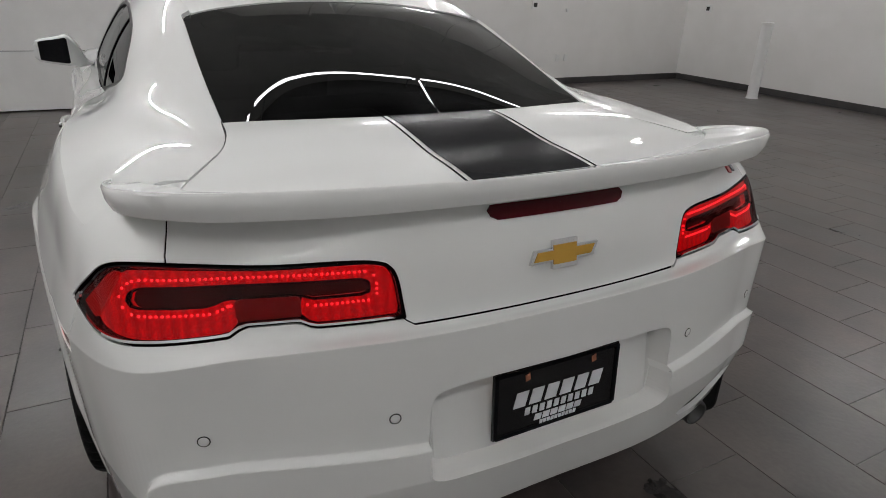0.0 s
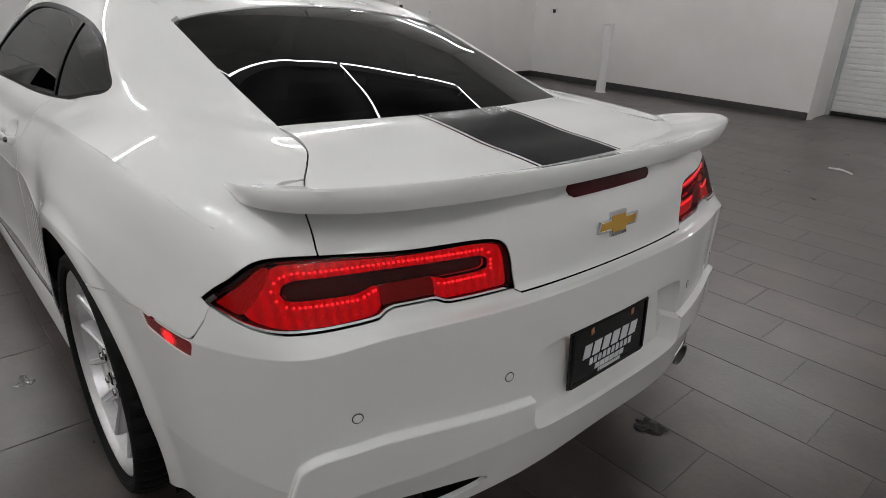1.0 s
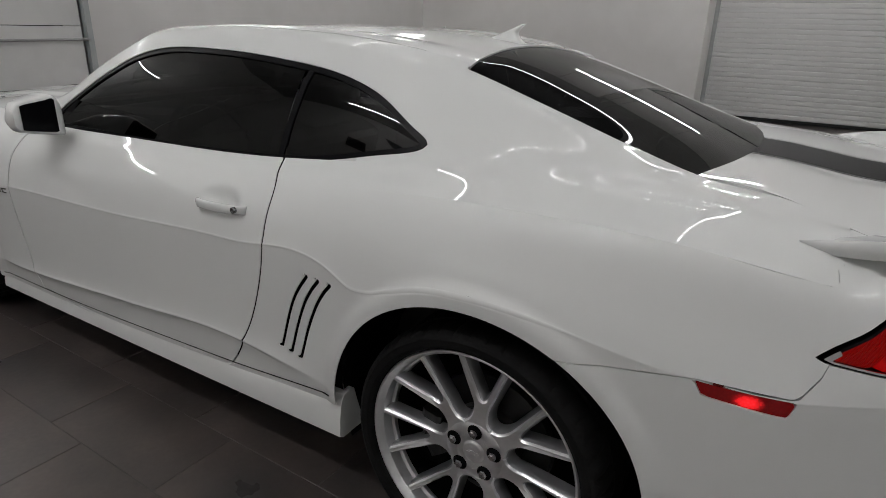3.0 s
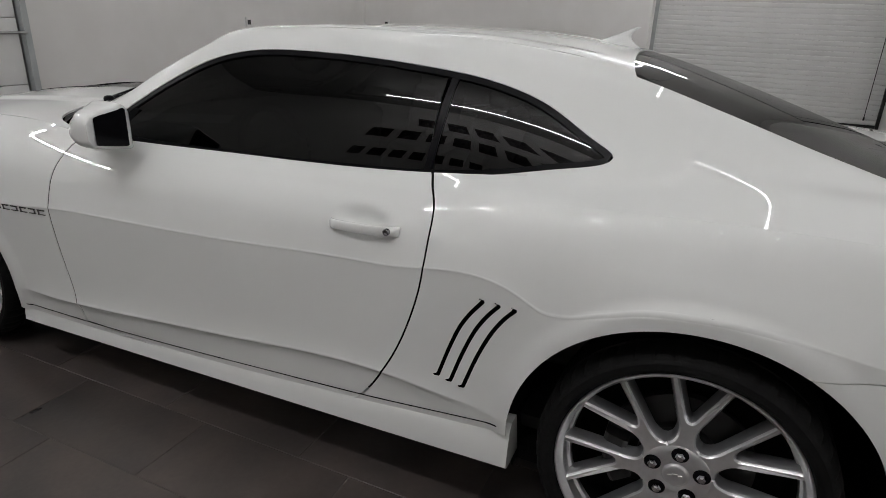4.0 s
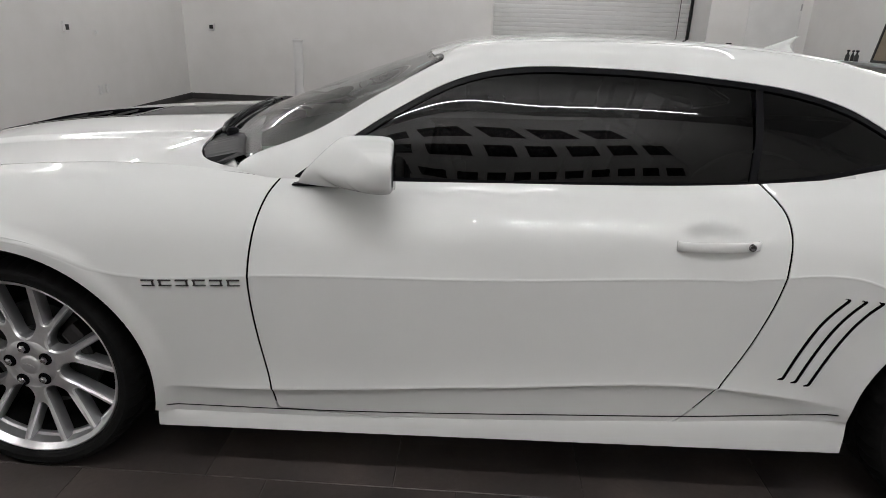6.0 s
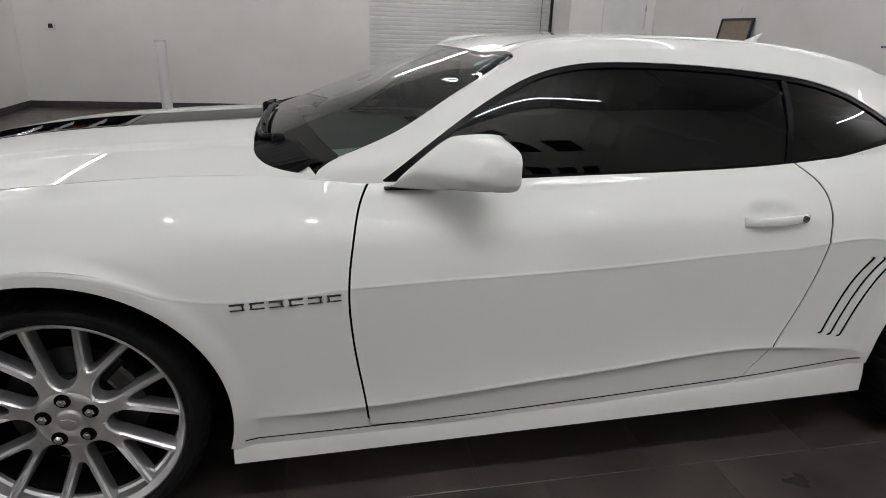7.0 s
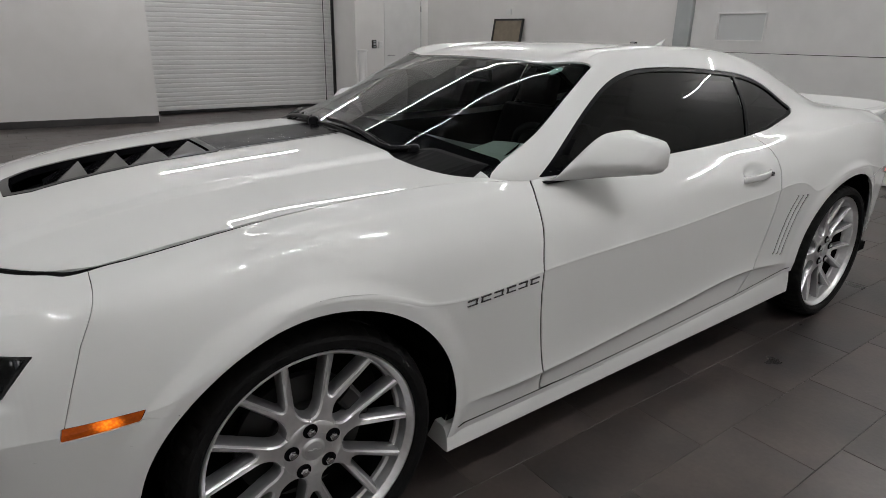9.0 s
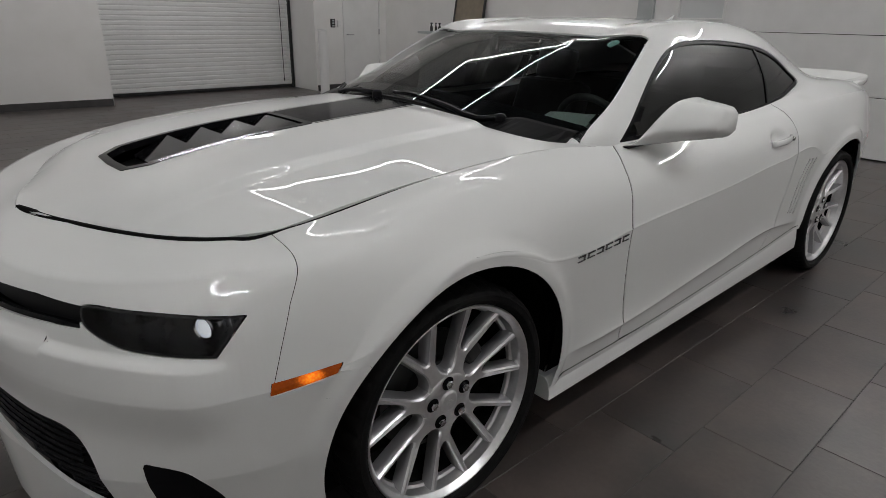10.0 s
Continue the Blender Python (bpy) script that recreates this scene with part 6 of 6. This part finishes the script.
# ---- door handles, mirrors
for s, door in ((1, door_l), (-1, door_r)):
    bm = bmesh.new()
    rings = []
    for f in np.linspace(0, 1, 15):
        x = -.452 - .212 * f
        z = .843 + .008 * f
        p, n = on_side(x, z)
        base = (.892 - .004 * f)
        bow = .018 * math.sin(math.pi * min(1, max(0, f))) ** .5 + .004
        hh = .0135 + .001 * math.sin(math.pi * f)
        ring = []
        for a in np.linspace(0, 2 * math.pi, 12, endpoint=False):
            c, d = math.cos(a), math.sin(a)
            ring.append(bm.verts.new((x, base + bow + .008 * math.copysign(abs(c) ** .7, c), z + hh * math.copysign(abs(d) ** .6, d))))
        rings.append(ring)
    for a, b in zip(rings, rings[1:]):
        for i in range(12):
            bm.faces.new((a[i], a[(i + 1) % 12], b[(i + 1) % 12], b[i]))
    bm.faces.new(rings[0]), bm.faces.new(rings[-1])
    hd = part("door_handle", mirrored(bm, s), PAINT, door, "body-coloured pull handle", smooth=True)
    mm = Matrix.Translation((-.636, .890 + .021, .852)) @ Matrix.Rotation(-math.pi / 2, 4, "X")
    part("door_lock", mirrored(lathe([(.0092, -.004), (.0092, .0075), (.0078, .0085), (.0052, .007), (0, .007)], mm, 24), s), BADGE, door, "round steel key lock", smooth=True)
    # mirror: housing lofted outwards from its foot; the pane faces the rear
    spans = [(.803, .47, .585, .944, .953), (.828, .42, .572, .944, .970), (.850, .345, .556, .946, 1.030), (.875, .306, .530, .951, 1.078), (.892, .300, .512, .955, 1.094), (.930, .295, .478, .962, 1.091), (.965, .291, .445, .969, 1.086), (1.000, .289, .410, .977, 1.080), (1.022, .288, .385, .984, 1.072), (1.034, .289, .355, 1.000, 1.056)]
    secs_ = [(y, (a + b) / 2, (c + d) / 2, (b - a) / 2, (d - c) / 2) for y, a, b, c, d in spans]
    shape = [(-1, -.86), (-1, .86), (-.88, 1.0), (.10, 1.0), (.30, .93), (.72, .38), (.96, -.10), (1.0, -.32), (.93, -.52), (.55, -.86), (.20, -1.0), (-.86, -1.0)]
    bm = bmesh.new()
    outline = rounded(shape, n=4, corners=(0, 1))
    fine_y = np.linspace(secs_[0][0], secs_[-1][0], 34)
    fine = spline([q[0] for q in secs_], [q[1:] for q in secs_], fine_y)
    rings = [[bm.verts.new((xc + hx * u, y, zc + hz * v)) for u, v in outline] for y, (xc, zc, hx, hz) in zip(fine_y, fine)]
    k = len(outline)
    for a, b in zip(rings, rings[1:]):
        for i in range(k):
            bm.faces.new((a[i], a[(i + 1) % k], b[(i + 1) % k], b[i]))
    bm.faces.new(rings[0]), bm.faces.new(rings[-1])
    mi = part("wing_mirror", mirrored(bm, s), PAINT, door, "white wing mirror", smooth=True)
    mi.data.set_sharp_from_angle(angle=radians(48))
    bm = bmesh.new()
    lo_, hi_ = [], []
    for y, (xc, zc, hx, hz) in list(zip(fine_y, fine))[13:31]:
        near = min(1, (y - .890) / .012, (1.020 - y) / .014)
        near = .74 + .10 * max(0, near)
        lo_.append(bm.verts.new((xc - hx - .004, y, zc - hz * near)))
        hi_.append(bm.verts.new((xc - hx - .004, y, zc + hz * near)))
    for i in range(len(lo_) - 1):
        bm.faces.new((lo_[i], lo_[i + 1], hi_[i + 1], hi_[i]))
    part("mirror_surround", mirrored(bm, s), GLOSS_BLACK, mi)
    bm = box_bm((.49, .785, .9405), (.592, .826, .9450), .002)
    part("mirror_gasket", mirrored(bm, s), TRIM, mi)
    bm = bmesh.new()
    vs_ = [bm.verts.new(q) for q in ((.62, .787, .950), (.50, .786, .952), (.40, .752, 1.055), (.43, .749, 1.06))]
    bm.faces.new(vs_)
    bmesh.ops.solidify(bm, geom=bm.faces[:], thickness=.006)
    part("mirror_sail", mirrored(bm, s), TRIM, door)

# ---- roof antenna
bm = bmesh.new()
rings = []
for f in np.linspace(0, 1, 12):
    zz = 1.308 + .064 * f
    x0, x1 = -.90 - .165 * f ** .9, -1.085 + .03 * math.sin(math.pi * f) + .005 * f
    w = .020 * (1 - f) ** .8 + .002
    ring = []
    for a in np.linspace(0, 2 * math.pi, 14, endpoint=False):
        ring.append(bm.verts.new(((x0 + x1) / 2 + (x0 - x1) / 2 * math.cos(a), w * math.sin(a), zz)))
    rings.append(ring)
for a, b in zip(rings, rings[1:]):
    for i in range(14):
        bm.faces.new((a[i], a[(i + 1) % 14], b[(i + 1) % 14], b[i]))
bm.faces.new(rings[-1])
part("shark_fin_antenna", bm, PAINT, car, "white shark-fin roof antenna", smooth=True)

# ---- cowl, wipers, screen details
COWL = material("cowl_plastic", (0.003, 0.003, 0.0035), 0.38, spec=0.08)
cowl_front = curve_fn([(0, .95), (.35, .95), (.62, .925), (.715, .86), (.74, .82)])
can_tree = BVHTree.FromPolygons([tuple(q) for q in can.p], can.faces)


def can_z(x, y):
    hit = can_tree.ray_cast(Vector((x, abs(y), 2)), Vector((0, 0, -1)))[0]
    return hit.z if hit else 1.0


def base_x(y):
    """Where the cowl's rear lip meets the screen."""
    w = float(smooth_step(np.array((abs(y) - .40) / .16)))
    return (float(cowl_front(abs(y))[0]) - .016) * (1 - w) + w * (.885 - .135 * (abs(y) / .74) ** 2.2)


bm = bmesh.new()
rows_ = []
for y in np.linspace(-.735, .735, 61):
    xb = float(cowl_front(abs(y))[0])
    xa = min(base_x(y), xb - .012)
    w = float(smooth_step(np.array((abs(y) - .40) / .16)))
    zh = hood_z(min(max(xb + .012, .76), 1.2), min(abs(y), .70))
    rows_.append([bm.verts.new(q) for q in ((xb + .03, y, zh - .035), (xb + .006, y, zh - .030), (xb + .002 - .006 * w, y, zh - .020 + .015 * w), (xa + .008 + .010 * w, y, can_z(xa + .008 + .010 * w, y) + .003 + .003 * w), (xa, y, can_z(xa, y) + .002), (xa - .006, y, can_z(xa - .006, y) - .006))])
for a, b in zip(rows_, rows_[1:]):
    for i in range(5):
        bm.faces.new((a[i], a[i + 1], b[i + 1], b[i]))
part("cowl", bm, COWL, car, "black plastic cowl below the windscreen", smooth=False)
frit = can.cut(np.minimum(ws_in, .018 - ws_in)).moved(-.007)
frit.both().object("screen_border", GLOSS_BLACK, ws)
low_band = can.cut(np.minimum(ws_in - .003, (can.p[:, 0] - (.835 - .135 * (np.abs(can.p[:, 1]) / .74) ** 2.2)))).moved(-.0075)
low_band.both().object("screen_lower_band", GLOSS_BLACK, ws)
for ya, yb in ((.50, -.04), (-.10, -.62)):
    pts = []
    for f in np.linspace(0, 1, 11):
        y = ya + (yb - ya) * f
        x = base_x(y) + .012 - .030 * f
        pts.append((x, y, can_z(x, y) + .010 + .007 * math.sin(math.pi * min(1, f * 1.2))))
    wp = part("wiper", tube_bm(pts, [.012, .011, .010, .009, .008, .007, .006, .006, .005, .005, .005], 6), TRIM, car, "black windscreen wiper", smooth=True)
    p0 = Vector(pts[0])
    part("pivot_cap", lathe([(.020, -.02), (.020, .004), (.016, .011), (.008, .014), (0, .014)], Matrix.Translation(p0), 16), TRIM, wp, smooth=True)
    pts = []
    for f in np.linspace(-.25, 1.1, 14):
        y = ya + (yb - ya) * (.30 + .62 * f)
        x = base_x(y) - .014
        pts.append((x, y, can_z(x, y) + .008))
    part("wiper_blade", tube_bm(pts, .0050, 6), TRIM, wp)
    part("blade_spoiler", tube_bm([(x + .006, y, z + .007) for x, y, z in pts[2:-2]], .0045, 5), TRIM, wp)
STICK = material("green_sticker", (0.35, 0.55, 0.52), 0.5)
st = can.cut(np.where(can.p[:, 0] > 0, inside([(.235, .485), (.285, .478), (.292, .515), (.243, .525)], xy(can)), -1))
if len(st.faces):
    st.moved(-.0085).object("screen_sticker", STICK, ws, "small pale green service sticker")

# ---- cabin
CABIN = grain(material("dark_cabin_plastic", (0.02, 0.02, 0.021), 0.55), 40, (0.016, 0.016, 0.017), (0.028, 0.028, 0.029))
SEAT = grain(material("dark_seat_leather", (0.025, 0.024, 0.024), 0.45), 25, (0.02, 0.019, 0.019), (0.034, 0.032, 0.032), bump=0.2)
bm = bmesh.new()
rows_ = []
for y in np.linspace(-.70, .70, 29):
    q = abs(y) / .72
    rows_.append([bm.verts.new(v) for v in ((.93 - .22 * q * q, y, .955), (.70 - .1 * q * q, y, .955 + .012 * math.cos(y * 6)), (.36, y, .945 + .03 * math.exp(-((y - .37) / .14) ** 2)), (.30, y, .90), (.33, y, .70))])
for a, b in zip(rows_, rows_[1:]):
    for i in range(4):
        bm.faces.new((a[i], a[i + 1], b[i + 1], b[i]))
DASH = grain(material("grey_dashboard_plastic", (0.11, 0.115, 0.113), 0.6), 40, (0.095, 0.10, 0.098), (0.125, 0.13, 0.128))
part("dashboard", bm, DASH, car, "dark grey dashboard", smooth=True)
PAPER = grain(material("pale_green_paper", (0.62, 0.70, 0.66), 0.7), 14, (0.56, 0.66, 0.61), (0.66, 0.73, 0.70))
bm = bmesh.new()
grid = [[bm.verts.new((.385 + .40 * i / 5 - .105 * j / 7, .32 + .20 * i / 5 + .165 * j / 7, .986 + .006 * math.sin(j * .9) * math.sin(i * .6 + .3))) for j in range(8)] for i in range(6)]
for i in range(5):
    for j in range(7):
        bm.faces.new((grid[i][j], grid[i + 1][j], grid[i + 1][j + 1], grid[i][j + 1]))
bmesh.ops.solidify(bm, geom=bm.faces[:], thickness=.001)
part("paper_sheet", bm, PAPER, car, "pale green paper lying on the dashboard", smooth=True)
mw = Matrix.Translation((.14, .37, .875)) @ Matrix.Rotation(radians(-65), 4, "Y")
ring_pts = [mw @ Vector((.18 * math.cos(a), .18 * math.sin(a), 0)) for a in np.linspace(0, 2 * math.pi, 33)]
sw = part("steering_wheel", tube_bm(ring_pts, .016, 8, cap=False), CABIN, car, "dark steering wheel", smooth=True)
part("wheel_spokes", box_bm((.12, .22, .84), (.17, .52, .91), .015), CABIN, sw)
for y in (.37, -.37):
    for nm, lo, hi, b in (("front_seat", (-.32, y - .24, .35), (.18, y + .24, .56), .06),):
        seat = part(nm, box_bm(lo, hi, b, 3), SEAT, car, "dark leather front seat")
        bm = box_bm((-.12, -.23, 0), (.02, .23, .56), .05, 3)
        bmesh.ops.transform(bm, matrix=Matrix.Translation((-.28, y, .50)) @ Matrix.Rotation(radians(-20), 4, "Y"), verts=bm.verts)
        part("backrest", bm, SEAT, seat)
        bm = box_bm((-.05, -.12, 0), (.05, .12, .17), .04, 3)
        bmesh.ops.transform(bm, matrix=Matrix.Translation((-.50, y, 1.02)) @ Matrix.Rotation(radians(-12), 4, "Y"), verts=bm.verts)
        part("headrest", bm, SEAT, seat)
part("rear_bench", box_bm((-1.25, -.62, .40), (-.75, .62, .62), .06, 3), SEAT, car)
part("parcel_shelf", box_bm((-1.80, -.60, .985), (-1.15, .60, 1.00), .005), CABIN, car)
part("cabin_floor", box_bm((-1.3, -.74, .26), (.9, .74, .30)), CABIN, car)
part("headliner", box_bm((-.95, -.50, 1.262), (.05, .50, 1.275), .004), CABIN, car)
# inside rear-view mirror
part("inside_mirror", box_bm((.235, -.12, 1.19), (.255, .12, 1.245), .012), GLOSS_BLACK, car)

# ---------------------------------------------------------------- floor tiles
TL, TW, GR = 0.600, 0.2985, 0.0027


def tile_verts(x, y, z=0.0):
    a, b, c, d = x + GR / 2, x + TL - GR / 2, y + GR / 2, y + TW - GR / 2
    e = 0.0012
    lo = [(a, c, -.0024), (b, c, -.0024), (b, d, -.0024), (a, d, -.0024)]
    mi = [(a, c, z - .0008), (b, c, z - .0008), (b, d, z - .0008), (a, d, z - .0008)]
    hi = [(a + e, c + e, z), (b - e, c + e, z), (b - e, d - e, z), (a + e, d - e, z)]
    return lo + mi + hi


TILE_FACES = [(8, 9, 10, 11)] + [(4 + i, 4 + (i + 1) % 4, 8 + (i + 1) % 4, 8 + i) for i in range(4)] + [(i, (i + 1) % 4, 4 + (i + 1) % 4, 4 + i) for i in range(4)]
tile_mesh = bpy.data.meshes.new("tile")
tile_mesh.from_pydata(tile_verts(0, 0), [], TILE_FACES)
tile_mesh.materials.append(TILE)
far_v, far_f = [], []
for k in range(-28, 21):
    y = -1.78 + TW * k
    shift = (-2.30 - 0.2 * k) % TL
    for j in range(-11, 11):
        x = shift + TL * j
        if x < -6.1 or x + TL > 6.3 or y < -10 or y + TW > 5.4:
            continue
        if -4.0 < x + .3 < 3.1 and -3.35 < y < 2.3:
            t = new("tile", tile_mesh)
            t.parent = floor
            t.location = (x, y, 0)
        else:
            base = len(far_v)
            far_v += tile_verts(x, y)
            far_f += [tuple(base + i for i in f) for f in TILE_FACES]
rest = mesh_object("far_tiles", far_v, far_f, TILE, floor)
rest["kind"] = "stuff"
